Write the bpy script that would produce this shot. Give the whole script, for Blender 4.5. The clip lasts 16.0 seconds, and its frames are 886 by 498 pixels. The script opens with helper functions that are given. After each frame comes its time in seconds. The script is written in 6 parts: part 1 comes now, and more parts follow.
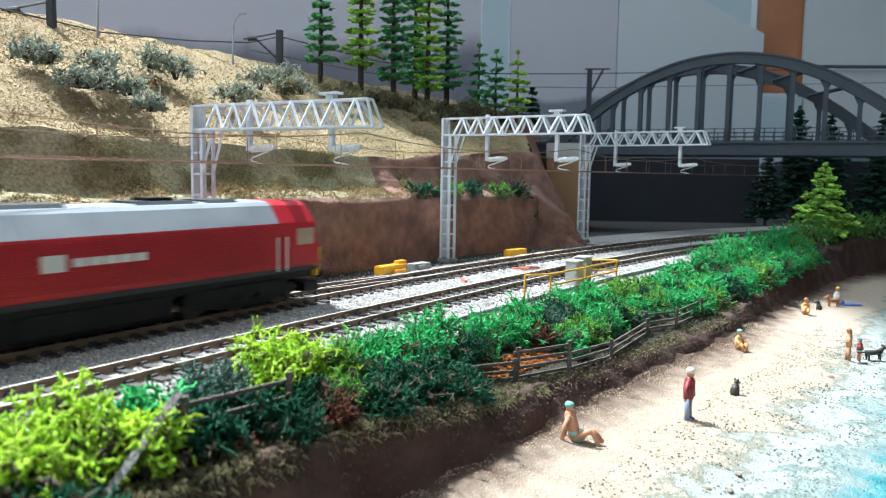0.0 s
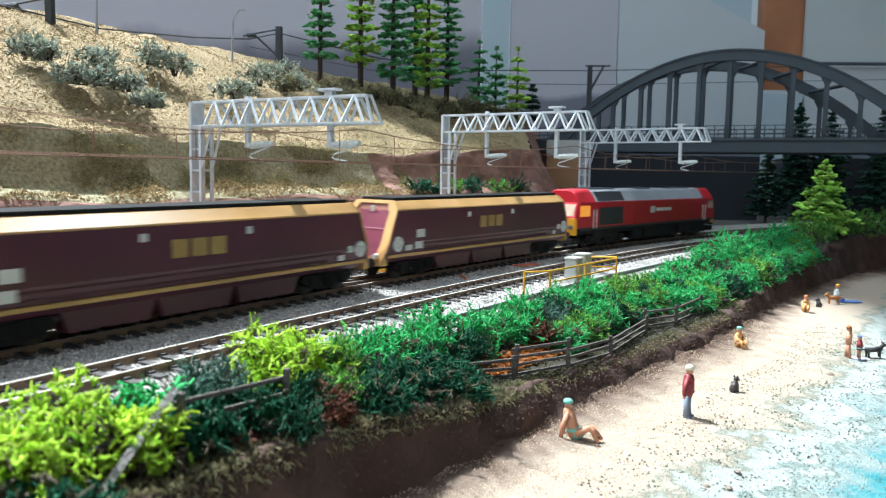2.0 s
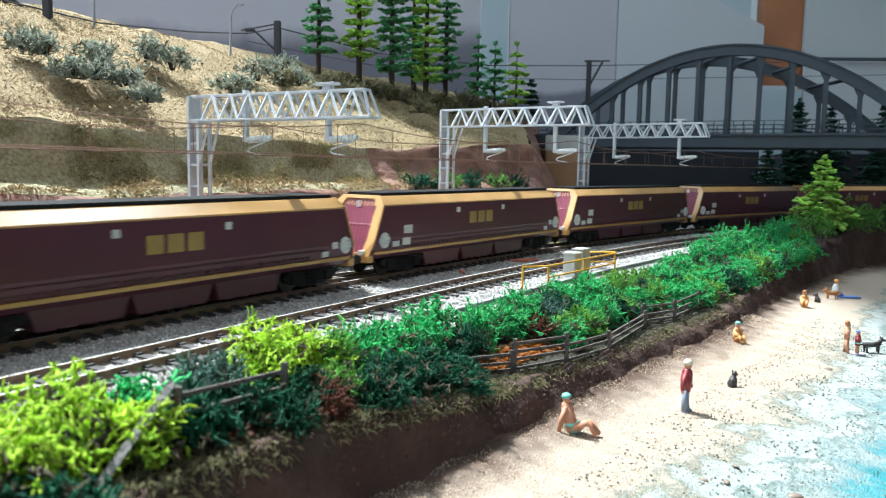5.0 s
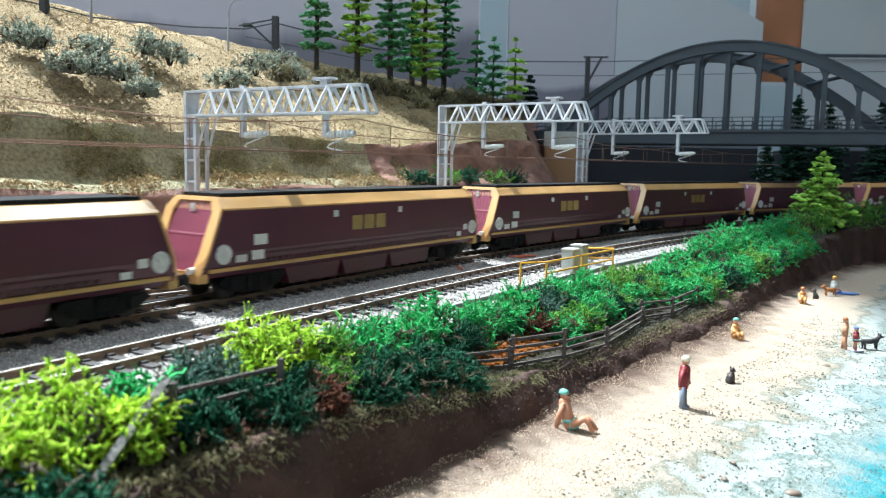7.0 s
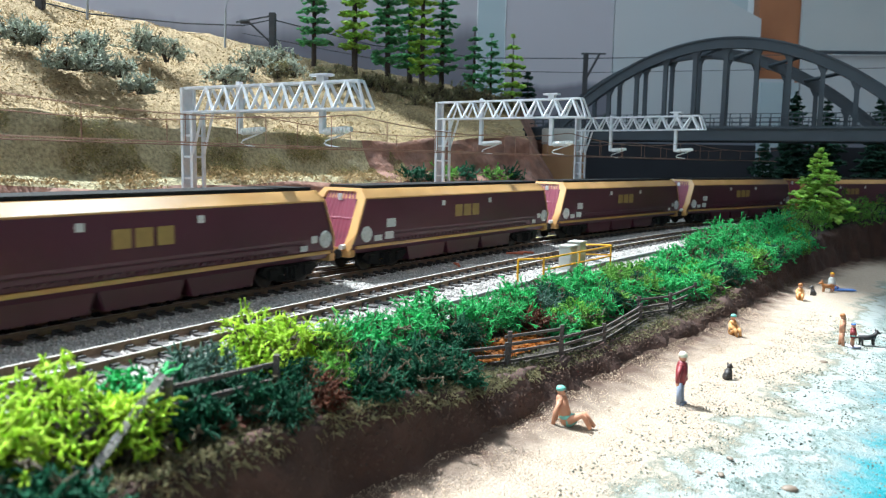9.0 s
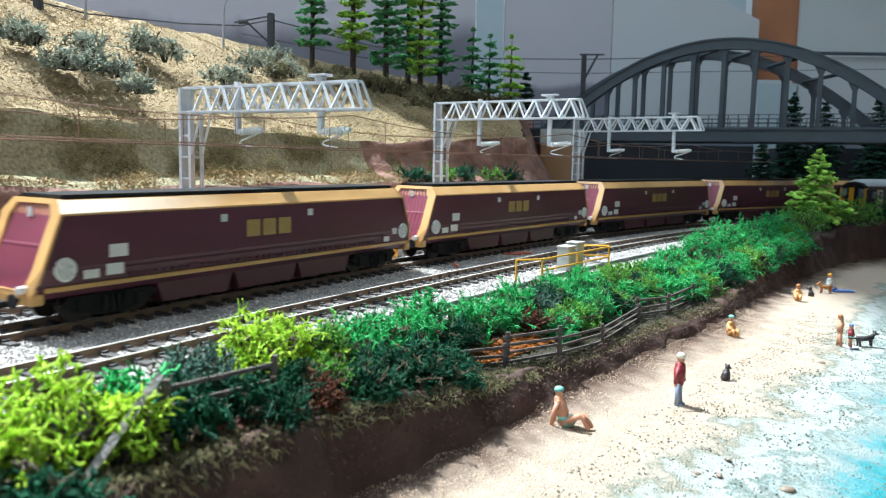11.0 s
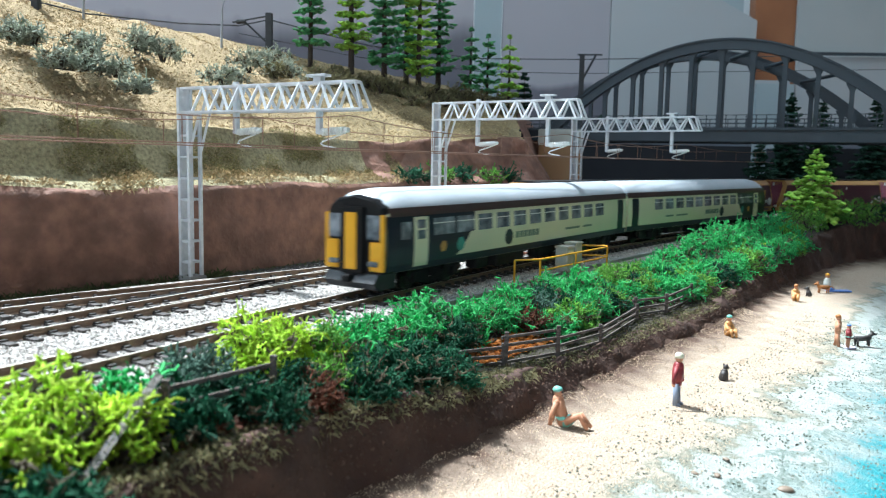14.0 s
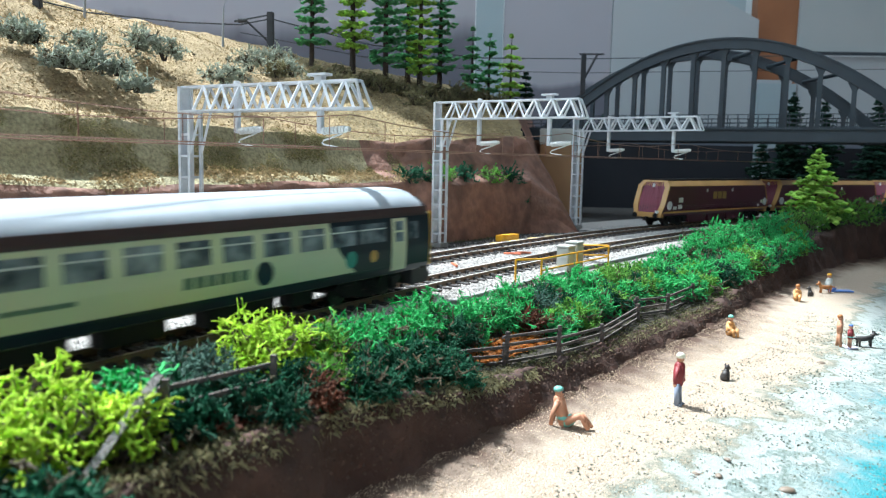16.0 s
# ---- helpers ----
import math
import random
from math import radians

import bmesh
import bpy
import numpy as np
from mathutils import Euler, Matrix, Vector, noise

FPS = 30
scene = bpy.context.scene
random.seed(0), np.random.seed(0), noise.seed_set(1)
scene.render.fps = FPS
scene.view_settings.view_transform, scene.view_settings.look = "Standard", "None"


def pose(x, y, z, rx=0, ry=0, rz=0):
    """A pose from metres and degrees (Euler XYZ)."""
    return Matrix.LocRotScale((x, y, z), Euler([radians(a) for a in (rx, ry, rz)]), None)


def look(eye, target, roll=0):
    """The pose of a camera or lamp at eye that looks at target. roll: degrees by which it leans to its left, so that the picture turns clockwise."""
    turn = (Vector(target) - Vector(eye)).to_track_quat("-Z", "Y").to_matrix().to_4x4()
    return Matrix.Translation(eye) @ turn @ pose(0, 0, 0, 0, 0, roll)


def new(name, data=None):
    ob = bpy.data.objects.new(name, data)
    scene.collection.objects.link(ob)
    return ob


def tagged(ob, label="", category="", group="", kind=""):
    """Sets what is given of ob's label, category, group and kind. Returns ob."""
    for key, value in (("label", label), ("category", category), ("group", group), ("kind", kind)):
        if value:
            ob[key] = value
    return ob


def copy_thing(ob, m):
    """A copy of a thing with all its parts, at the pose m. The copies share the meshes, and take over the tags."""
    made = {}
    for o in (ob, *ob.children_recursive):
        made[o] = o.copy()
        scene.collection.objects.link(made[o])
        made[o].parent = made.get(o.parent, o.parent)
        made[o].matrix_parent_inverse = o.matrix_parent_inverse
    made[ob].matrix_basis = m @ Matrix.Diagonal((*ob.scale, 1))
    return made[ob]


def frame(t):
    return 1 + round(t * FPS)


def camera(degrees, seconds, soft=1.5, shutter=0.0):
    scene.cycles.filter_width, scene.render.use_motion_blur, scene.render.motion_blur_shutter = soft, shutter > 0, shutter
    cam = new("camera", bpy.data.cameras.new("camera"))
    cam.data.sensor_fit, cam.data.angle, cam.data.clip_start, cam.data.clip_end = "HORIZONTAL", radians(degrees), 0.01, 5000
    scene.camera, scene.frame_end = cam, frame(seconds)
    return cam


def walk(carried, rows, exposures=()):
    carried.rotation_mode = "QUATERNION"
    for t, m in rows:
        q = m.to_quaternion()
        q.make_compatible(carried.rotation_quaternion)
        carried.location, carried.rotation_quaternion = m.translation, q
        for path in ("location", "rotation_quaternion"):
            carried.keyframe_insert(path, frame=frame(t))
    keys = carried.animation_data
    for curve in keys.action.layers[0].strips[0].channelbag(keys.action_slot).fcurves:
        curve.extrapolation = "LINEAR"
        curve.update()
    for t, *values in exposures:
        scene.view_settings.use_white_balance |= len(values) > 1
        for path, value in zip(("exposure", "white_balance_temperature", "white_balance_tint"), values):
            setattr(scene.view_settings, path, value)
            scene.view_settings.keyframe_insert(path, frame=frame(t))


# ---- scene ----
K = 0.001          # all lengths below are in millimetres of the model; this turns them into metres


# ---- the camera and its walk ----
CAM_ROWS = [
    (0, -1.98, -2.55, 64.52, 84.471, -0.979, 0.627),
    (0.5, -1.67, -2.46, 64.39, 84.408, -0.874, 0.659),
    (1, -1.21, -2.13, 64.00, 84.360, -0.797, 0.657),
    (1.5, -0.94, -1.92, 64.00, 84.307, -0.868, 0.639),
    (2, -1.24, -1.83, 64.26, 84.270, -1.000, 0.666),
    (2.5, -1.26, -1.80, 64.28, 84.278, -1.049, 0.679),
    (3, -1.35, -1.64, 64.29, 84.242, -1.031, 0.714),
    (3.5, -1.05, -1.51, 63.79, 84.196, -1.006, 0.687),
    (4, -0.91, -1.57, 63.72, 84.126, -0.952, 0.627),
    (6.5, -0.63, -0.64, 63.61, 83.742, -1.184, 0.560),
    (7, -0.37, -0.38, 63.36, 83.700, -1.116, 0.517),
    (7.5, -0.42, -0.30, 63.37, 83.667, -1.039, 0.461),
    (8, -0.20, -0.48, 63.23, 83.598, -1.069, 0.397),
    (8.5, -0.04, -0.14, 63.22, 83.498, -1.127, 0.364),
    (9, 0.22, 0.05, 62.92, 83.509, -1.069, 0.392),
    (11.5, 0.10, 0.21, 62.97, 83.551, -1.169, 0.195),
    (12, -0.00, 0.00, 63.08, 83.543, -1.174, 0.133),
    (12.5, -0.00, 0.00, 63.08, 83.543, -1.174, 0.133),
    (13, 0.15, -0.58, 63.13, 83.561, -1.132, 0.106),
    (13.5, -0.09, -0.37, 63.06, 83.590, -1.105, 0.092),
    (14, -0.11, 0.04, 63.03, 83.549, -1.170, 0.114),
    (14.5, 0.15, 0.18, 62.99, 83.552, -1.170, 0.142),
    (15, 0.22, 0.26, 63.19, 83.516, -1.184, 0.186),
    (15.5, 0.05, 0.71, 62.76, 83.538, -1.223, 0.201),
    (16, 0.09, 0.64, 62.98, 83.503, -1.235, 0.227)
]
cam = camera(58.5, 16.0, soft=1.15, shutter=0.4)
cam.data.dof.use_dof, cam.data.dof.focus_distance, cam.data.dof.aperture_fstop = True, 0.44, 25.0
walk(cam, [(t, pose(x * K, y * K, z * K, rx, ry, rz)) for t, x, y, z, rx, ry, rz in CAM_ROWS],
     exposures=[(0.0, 0.0, 5760, 4), (16.0, 0.0, 5760, 4)])

# ---- world, sun, sky light ----
SUN_AZ, SUN_EL = 150.0, 63.0     # degrees from +x towards +y, and above the horizon
to_sun = Vector((math.cos(radians(SUN_AZ)) * math.cos(radians(SUN_EL)),
                 math.sin(radians(SUN_AZ)) * math.cos(radians(SUN_EL)), math.sin(radians(SUN_EL))))
world = bpy.data.worlds.new("sky")
scene.world = world
world.use_nodes = True
wn = world.node_tree.nodes
wsky = wn.new("ShaderNodeTexSky")
wsky.sky_type, wsky.sun_disc = "NISHITA", False
wsky.sun_elevation, wsky.sun_rotation = radians(SUN_EL), radians(90 - SUN_AZ)
world.node_tree.links.new(wsky.outputs[0], wn["Background"].inputs[0])
wn["Background"].inputs[1].default_value = 0.12

sun = new("sun", bpy.data.lights.new("sun", "SUN"))
sun.data.energy, sun.data.angle, sun.data.color = 12.0, radians(2.5), (1.0, 0.985, 0.95)
sun.matrix_world = look((0, 0, 0), tuple(-to_sun))

CEIL = 1500.0
SKY_X, SKY_Y = (-2200.0, -361.0), (-540.0, 1080.0)    # the roof window
lamp = new("roof_window_light", bpy.data.lights.new("roof_window_light", "AREA"))
lamp.data.shape, lamp.data.size, lamp.data.size_y = "RECTANGLE", (SKY_X[1] - SKY_X[0]) * K, (SKY_Y[1] - SKY_Y[0]) * K
lamp.data.energy, lamp.data.color = 37.0, (0.84, 0.95, 1.0)
lamp.matrix_world = pose(sum(SKY_X) / 2 * K, sum(SKY_Y) / 2 * K, (CEIL - 4) * K)

SKY2_X, SKY2_Y = (280.0, 640.0), (850.0, 1350.0)      # a second, smaller roof window above the bridge
lamp2 = new("roof_window_light", bpy.data.lights.new("roof_window_light", "AREA"))
lamp2.data.shape, lamp2.data.size, lamp2.data.size_y = "RECTANGLE", (SKY2_X[1] - SKY2_X[0]) * K, (SKY2_Y[1] - SKY2_Y[0]) * K
lamp2.data.energy, lamp2.data.color = 9.0, (0.84, 0.95, 1.0)
lamp2.matrix_world = pose(sum(SKY2_X) / 2 * K, sum(SKY2_Y) / 2 * K, (CEIL - 4) * K)

WIN_X, WIN_Z = (-1500.0, 100.0), (-100.0, 1100.0)     # the window behind the camera
ROOM_SOUTH = -2700.0
win = new("window_light", bpy.data.lights.new("window_light", "AREA"))
win.data.shape, win.data.size, win.data.size_y = "RECTANGLE", (WIN_X[1] - WIN_X[0]) * K, (WIN_Z[1] - WIN_Z[0]) * K
win.data.energy, win.data.color = 15.0, (0.9, 0.96, 1.0)
win.matrix_world = look((sum(WIN_X) / 2 * K, (ROOM_SOUTH + 6) * K, sum(WIN_Z) / 2 * K), (sum(WIN_X) / 2 * K, 0.0, sum(WIN_Z) / 2 * K))

# ---- small tools ----


def mesh_from(name, verts, faces, mat=None, smooth=False):
    me = bpy.data.meshes.new(name)
    me.from_pydata((np.asarray(verts, float) * K).tolist(), [], faces if isinstance(faces, list) else faces.tolist())
    if mat:
        me.materials.append(mat)
    if smooth:
        me.polygons.foreach_set("use_smooth", [True] * len(me.polygons))
    return me


def part(name, bm, material, parent=None, label="", smooth=False):
    """Links a bmesh (in millimetres) as one mesh object, under a thing or a part if one is given."""
    bmesh.ops.recalc_face_normals(bm, faces=bm.faces)
    for vert in bm.verts:
        vert.co *= K
    me = bpy.data.meshes.new(name)
    bm.to_mesh(me)
    bm.free()
    me.materials.append(material)
    if smooth:
        me.polygons.foreach_set("use_smooth", [True] * len(me.polygons))
    ob = new(name, me)
    ob.parent = parent
    return tagged(ob, label)


def piece(name, me, parent=None, m=None, label=""):
    ob = new(name, me)
    ob.parent = parent
    if m is not None:
        ob.matrix_basis = m
    return tagged(ob, label)


def at(x, y, z, rx=0, ry=0, rz=0):
    return pose(x * K, y * K, z * K, rx, ry, rz)


def thing(name, m, label, category, group="", kind=""):
    ob = new(name)
    ob.empty_display_size = 0.01
    ob.matrix_basis = m
    return tagged(ob, label, category, group, kind)


def box(x0, x1, y0, y1, z0, z1, bevel=0.0, bm=None):
    own = bm or bmesh.new()
    vs = [own.verts.new((x, y, z)) for z in (z0, z1) for y in (y0, y1) for x in (x0, x1)]
    fs = [own.faces.new([vs[i] for i in f]) for f in ((0, 1, 3, 2), (4, 6, 7, 5), (0, 4, 5, 1), (2, 3, 7, 6), (0, 2, 6, 4), (1, 5, 7, 3))]
    if bevel:
        bmesh.ops.bevel(own, geom=list({e for f in fs for e in f.edges}), offset=bevel, segments=2, affect="EDGES")
    return own


def prism(profile, x0, x1, bm=None, axis="x", bevel=0.0):
    """Extrudes a closed outline of (a, b) along an axis: x gives (y, z), y gives (x, z), z gives (x, y)."""
    own = bm or bmesh.new()
    put = {"x": lambda a, b, c: (c, a, b), "y": lambda a, b, c: (a, c, b), "z": lambda a, b, c: (a, b, c)}[axis]
    lo = [own.verts.new(put(a, b, x0)) for a, b in profile]
    hi = [own.verts.new(put(a, b, x1)) for a, b in profile]
    fs = [own.faces.new(lo), own.faces.new(hi)]
    n = len(profile)
    for i in range(n):
        fs.append(own.faces.new((lo[i], lo[(i + 1) % n], hi[(i + 1) % n], hi[i])))
    if bevel:
        bmesh.ops.bevel(own, geom=list({e for f in fs for e in f.edges}), offset=bevel, segments=2, affect="EDGES")
    return own


def loft(rings, bm=None, cap=True):
    """Joins closed rings of the same count."""
    own = bm or bmesh.new()
    rows = [[own.verts.new(p) for p in ring] for ring in rings]
    n = len(rows[0])
    for a, b in zip(rows, rows[1:]):
        for i in range(n):
            own.faces.new((a[i], a[(i + 1) % n], b[(i + 1) % n], b[i]))
    if cap:
        own.faces.new(rows[0])
        own.faces.new(rows[-1])
    return own


def tube(points, r, n=6, bm=None):
    """A round bar along points; r is one radius or one for each point."""
    pts = [Vector(p) for p in points]
    rs = r if isinstance(r, (list, tuple)) else [r] * len(pts)
    rings = []
    for i, p in enumerate(pts):
        d = (pts[min(i + 1, len(pts) - 1)] - pts[max(i - 1, 0)]).normalized()
        side = d.cross(Vector((0, 0, 1)) if abs(d.z) < 0.9 else Vector((1, 0, 0))).normalized()
        up = side.cross(d)
        rings.append([p + (side * math.cos(a) + up * math.sin(a)) * rs[i] for a in (2 * math.pi * j / n for j in range(n))])
    return loft(rings, bm)


def ball(c, r, bm=None, seg=8, rings=6, m=None):
    own = bm or bmesh.new()
    rx, ry, rz = r if isinstance(r, (tuple, list)) else (r, r, r)
    made = bmesh.ops.create_uvsphere(own, u_segments=seg, v_segments=rings, radius=1.0)["verts"]
    turn = m or Matrix()
    for vert in made:
        vert.co = turn @ Vector((vert.co.x * rx, vert.co.y * ry, vert.co.z * rz)) + Vector(c)
    return own


def smooth01(u):
    u = np.clip(u, 0, 1)
    return u * u * (3 - 2 * u)


# ---- the line of the railway: a centre line s -> x, y, heading, of the track nearest the beach ----
LS = np.arange(-2700.0, 3500.0, 2.0)
_sc = np.clip(LS / 1000, 0, 0.75)
_turn = 1.04064 + (-0.0884) * _sc + (-0.4048) * _sc ** 2 + ((-0.0884) + 1.5 * (-0.4048)) * np.clip(LS / 1000 - 0.75, 0, 1.55)
_i0 = int(np.argmin(abs(LS)))
LX = np.cumsum(np.cos(_turn)) * 2.0
LY = np.cumsum(np.sin(_turn)) * 2.0
LX += (-102.44) - LX[_i0]
LY += 253.96 - LY[_i0]
BACK = 57.0       # the second track's distance


def line(s, d=0.0):
    x, y, h = np.interp(s, LS, LX), np.interp(s, LS, LY), np.interp(s, LS, _turn)
    return x - np.sin(h) * d, y + np.cos(h) * d, h


def on(s, d, z):
    x, y, h = line(s, d)
    return Vector((float(x), float(y), float(z)))


def siding(s):
    return BACK + 52.0 * smooth01((280 - np.asarray(s, float)) / 340)


def bank_edge(s):
    return np.interp(s, [-700, 16, 67, 150, 340, 600, 800, 1000], [-83, -83, -91, -95, -111, -94, -75, -70])


def wob(x, y, z=0.0, size=30.0):
    return noise.noise(Vector((x / size, y / size, z / size)))

# ---- materials ----


def mat(name, col, rough=0.6, metal=0.0, col2=None, scale=200.0, amount=0.5, bump=0.0, bscale=900.0, spec=0.5, emit=0.0, rand=0.0,
        trans=0.0, stain=0.0, stainscale=30.0, sheen=0.0):
    """A surface with a fine grain between two colours, a broad stain, and a fine relief. Scales are per metre."""
    m = bpy.data.materials.new(name)
    m.use_nodes = True
    nt = m.node_tree
    b = nt.nodes["Principled BSDF"]
    b.inputs["Roughness"].default_value, b.inputs["Metallic"].default_value = rough, metal
    b.inputs["Specular IOR Level"].default_value = spec
    b.inputs["Transmission Weight"].default_value = trans
    co = nt.nodes.new("ShaderNodeTexCoord")
    link = nt.links.new
    a = (*col, 1)
    c2 = (*(col2 or tuple(v * 0.6 for v in col)), 1)
    n1 = nt.nodes.new("ShaderNodeTexNoise")
    n1.inputs["Scale"].default_value, n1.inputs["Detail"].default_value = scale, 5.0
    link(co.outputs["Object"], n1.inputs["Vector"])
    ramp = nt.nodes.new("ShaderNodeMapRange")
    ramp.inputs[1].default_value, ramp.inputs[2].default_value = 0.35, 0.68
    ramp.inputs[4].default_value = amount
    link(n1.outputs[0], ramp.inputs[0])
    mix = nt.nodes.new("ShaderNodeMix")
    mix.data_type = "RGBA"
    mix.inputs[6].default_value, mix.inputs[7].default_value = a, c2
    link(ramp.outputs[0], mix.inputs[0])
    last = mix.outputs[2]
    if stain:
        n2 = nt.nodes.new("ShaderNodeTexNoise")
        n2.inputs["Scale"].default_value, n2.inputs["Detail"].default_value = stainscale, 4.0
        link(co.outputs["Object"], n2.inputs["Vector"])
        r2 = nt.nodes.new("ShaderNodeMapRange")
        r2.inputs[1].default_value, r2.inputs[2].default_value, r2.inputs[4].default_value = 0.45, 0.7, stain
        link(n2.outputs[0], r2.inputs[0])
        mx = nt.nodes.new("ShaderNodeMix")
        mx.data_type = "RGBA"
        mx.inputs[7].default_value = tuple(v * 0.45 for v in col) + (1,)
        link(r2.outputs[0], mx.inputs[0])
        link(last, mx.inputs[6])
        last = mx.outputs[2]
    if rand:
        info = nt.nodes.new("ShaderNodeNewGeometry")
        hs = nt.nodes.new("ShaderNodeHueSaturation")
        rr = nt.nodes.new("ShaderNodeMapRange")
        rr.inputs[3].default_value, rr.inputs[4].default_value = 1 - rand, 1 + rand
        link(info.outputs["Random Per Island"], rr.inputs[0])
        link(rr.outputs[0], hs.inputs["Value"])
        link(last, hs.inputs["Color"])
        last = hs.outputs[0]
    link(last, b.inputs["Base Color"])
    if bump:
        n3 = nt.nodes.new("ShaderNodeTexNoise")
        n3.inputs["Scale"].default_value, n3.inputs["Detail"].default_value = bscale, 6.0
        link(co.outputs["Object"], n3.inputs["Vector"])
        bp = nt.nodes.new("ShaderNodeBump")
        bp.inputs["Strength"].default_value, bp.inputs["Distance"].default_value = min(1.0, bump), 0.002
        link(n3.outputs[0], bp.inputs["Height"])
        link(bp.outputs[0], b.inputs["Normal"])
    if emit:
        b.inputs["Emission Color"].default_value, b.inputs["Emission Strength"].default_value = a, emit
    return m


BALLAST = mat("grey_ballast", (0.44, 0.415, 0.39), 0.95, col2=(0.2, 0.18, 0.165), scale=900, amount=0.8, bump=1.0, bscale=800, rand=0.0)
STONES = mat("ballast_stones", (0.5, 0.475, 0.45), 0.95, col2=(0.25, 0.23, 0.21), scale=600, amount=0.5, rand=0.45)
RAIL = mat("rusty_rail_sides", (0.25, 0.17, 0.115), 0.6, metal=0.1, col2=(0.14, 0.092, 0.066), scale=400)
RAILTOP = mat("polished_rail_top", (0.85, 0.8, 0.72), 0.4, metal=0.5, col2=(0.7, 0.64, 0.56), scale=300)
SLEEPER = mat("dark_plastic_sleeper", (0.045, 0.04, 0.038), 0.7, col2=(0.09, 0.08, 0.075), scale=500, bump=0.3)
CLIFF = mat("red_earth_cliff", (0.29, 0.15, 0.105), 0.75, col2=(0.19, 0.098, 0.07), scale=150, amount=1.0, bump=0.6, bscale=330, stain=0.9, stainscale=48)
OLIVE = mat("olive_turf", (0.46, 0.41, 0.24), 0.95, col2=(0.2, 0.17, 0.1), scale=520, amount=0.9, bump=1.0, bscale=1200, stain=0.2, stainscale=45)
SAND_TURF = mat("straw_coloured_turf", (0.44, 0.335, 0.185), 0.95, col2=(0.23, 0.165, 0.085), scale=420, amount=0.9, bump=1.0, bscale=900, stain=0.35, stainscale=18)
STRAW = mat("straw_tufts", (0.47, 0.37, 0.21), 0.95, col2=(0.27, 0.18, 0.075), scale=400, rand=0.35)
EARTH = mat("brown_earth", (0.085, 0.043, 0.031), 0.85, col2=(0.045, 0.024, 0.018), scale=60, amount=0.8, bump=0.5, bscale=450, stain=0.5, stainscale=25)
EARTHBITS = mat("earth_crumbs", (0.09, 0.055, 0.04), 0.95, col2=(0.05, 0.03, 0.022), scale=300, rand=0.4)
SOIL = mat("hedge_soil", (0.04, 0.032, 0.021), 0.95, col2=(0.022, 0.02, 0.013), scale=200, bump=1.0, bscale=600, stain=0.4)
WOOD = mat("weathered_fence_wood", (0.115, 0.095, 0.085), 0.85, col2=(0.05, 0.04, 0.035), scale=350, bump=0.5)
STEEL = mat("silver_grey_painted_steel", (0.68, 0.7, 0.73), 0.45, metal=0.1, col2=(0.48, 0.5, 0.53), scale=250, amount=0.6, bump=0.1)
CERAMIC = mat("white_insulator", (0.75, 0.75, 0.73), 0.35, col2=(0.6, 0.6, 0.58))
COPPER = mat("copper_wire", (0.3, 0.17, 0.12), 0.45, metal=0.8, col2=(0.18, 0.1, 0.075))
CONCRETE = mat("grey_concrete", (0.3, 0.3, 0.29), 0.9, col2=(0.2, 0.2, 0.19), scale=300, bump=0.4)
BRIDGE = mat("slate_grey_bridge_paint", (0.04, 0.052, 0.064), 0.6, col2=(0.03, 0.039, 0.05), scale=60, bump=0.1)
MAROON = mat("maroon_wagon_paint", (0.1, 0.024, 0.044), 0.3, col2=(0.078, 0.02, 0.035), scale=40, amount=0.7, stain=0.25, stainscale=22)
MAROON_END = mat("maroon_end_paint", (0.2, 0.035, 0.062), 0.45, col2=(0.15, 0.028, 0.05), scale=60, amount=0.6)
GOLD = mat("ochre_yellow_paint", (0.6, 0.35, 0.13), 0.24, col2=(0.48, 0.27, 0.095), scale=60, amount=0.5, stain=0.15, spec=0.8)
GOLDMARK = mat("gold_marking", (0.42, 0.28, 0.09), 0.5)
BLACK = mat("black_underframe", (0.008, 0.008, 0.009), 0.6, col2=(0.016, 0.014, 0.013), scale=200, bump=0.2, spec=0.25)
WHEEL = mat("wheel_steel", (0.06, 0.055, 0.052), 0.4, metal=0.8, col2=(0.03, 0.027, 0.025))
WHITE = mat("white_paint", (0.72, 0.72, 0.7), 0.5, col2=(0.6, 0.6, 0.58))
RED = mat("red_loco_paint", (0.5, 0.014, 0.028), 0.35, col2=(0.34, 0.01, 0.018), scale=30, amount=0.6)
LOCOGREY = mat("grey_roof_paint", (0.34, 0.36, 0.39), 0.42, col2=(0.25, 0.27, 0.3), scale=60, amount=0.6)
DARKGREY = mat("dark_grille", (0.02, 0.023, 0.027), 0.55, col2=(0.035, 0.038, 0.042), scale=600)
YELLOW = mat("warning_yellow", (0.75, 0.39, 0.02), 0.42, col2=(0.62, 0.3, 0.02), scale=80, amount=0.5)
ORANGE_GLASS = mat("lit_amber_cab_window", (1.0, 0.36, 0.05), 0.2, emit=0.55)
# the pale brown colour stands in for a reflection in the cab glass
PALEWIN = mat("cab_window_painted_reflection", (0.55, 0.4, 0.3), 0.15)
# the pale blotches are bright reflections put into the glass colour
GLASS = mat("dark_glass_painted_reflections", (0.05, 0.065, 0.08), 0.08, col2=(0.42, 0.46, 0.5), scale=110, amount=0.85)
CREAM = mat("cream_green_coach_paint", (0.7, 0.69, 0.48), 0.35, col2=(0.64, 0.63, 0.43), scale=30, amount=0.5)
DKGREEN = mat("dark_blue_green_paint", (0.005, 0.016, 0.027), 0.32, col2=(0.004, 0.012, 0.02), scale=40, spec=0.3)
BROWNBAND = mat("dark_brown_cantrail", (0.055, 0.03, 0.026), 0.4)
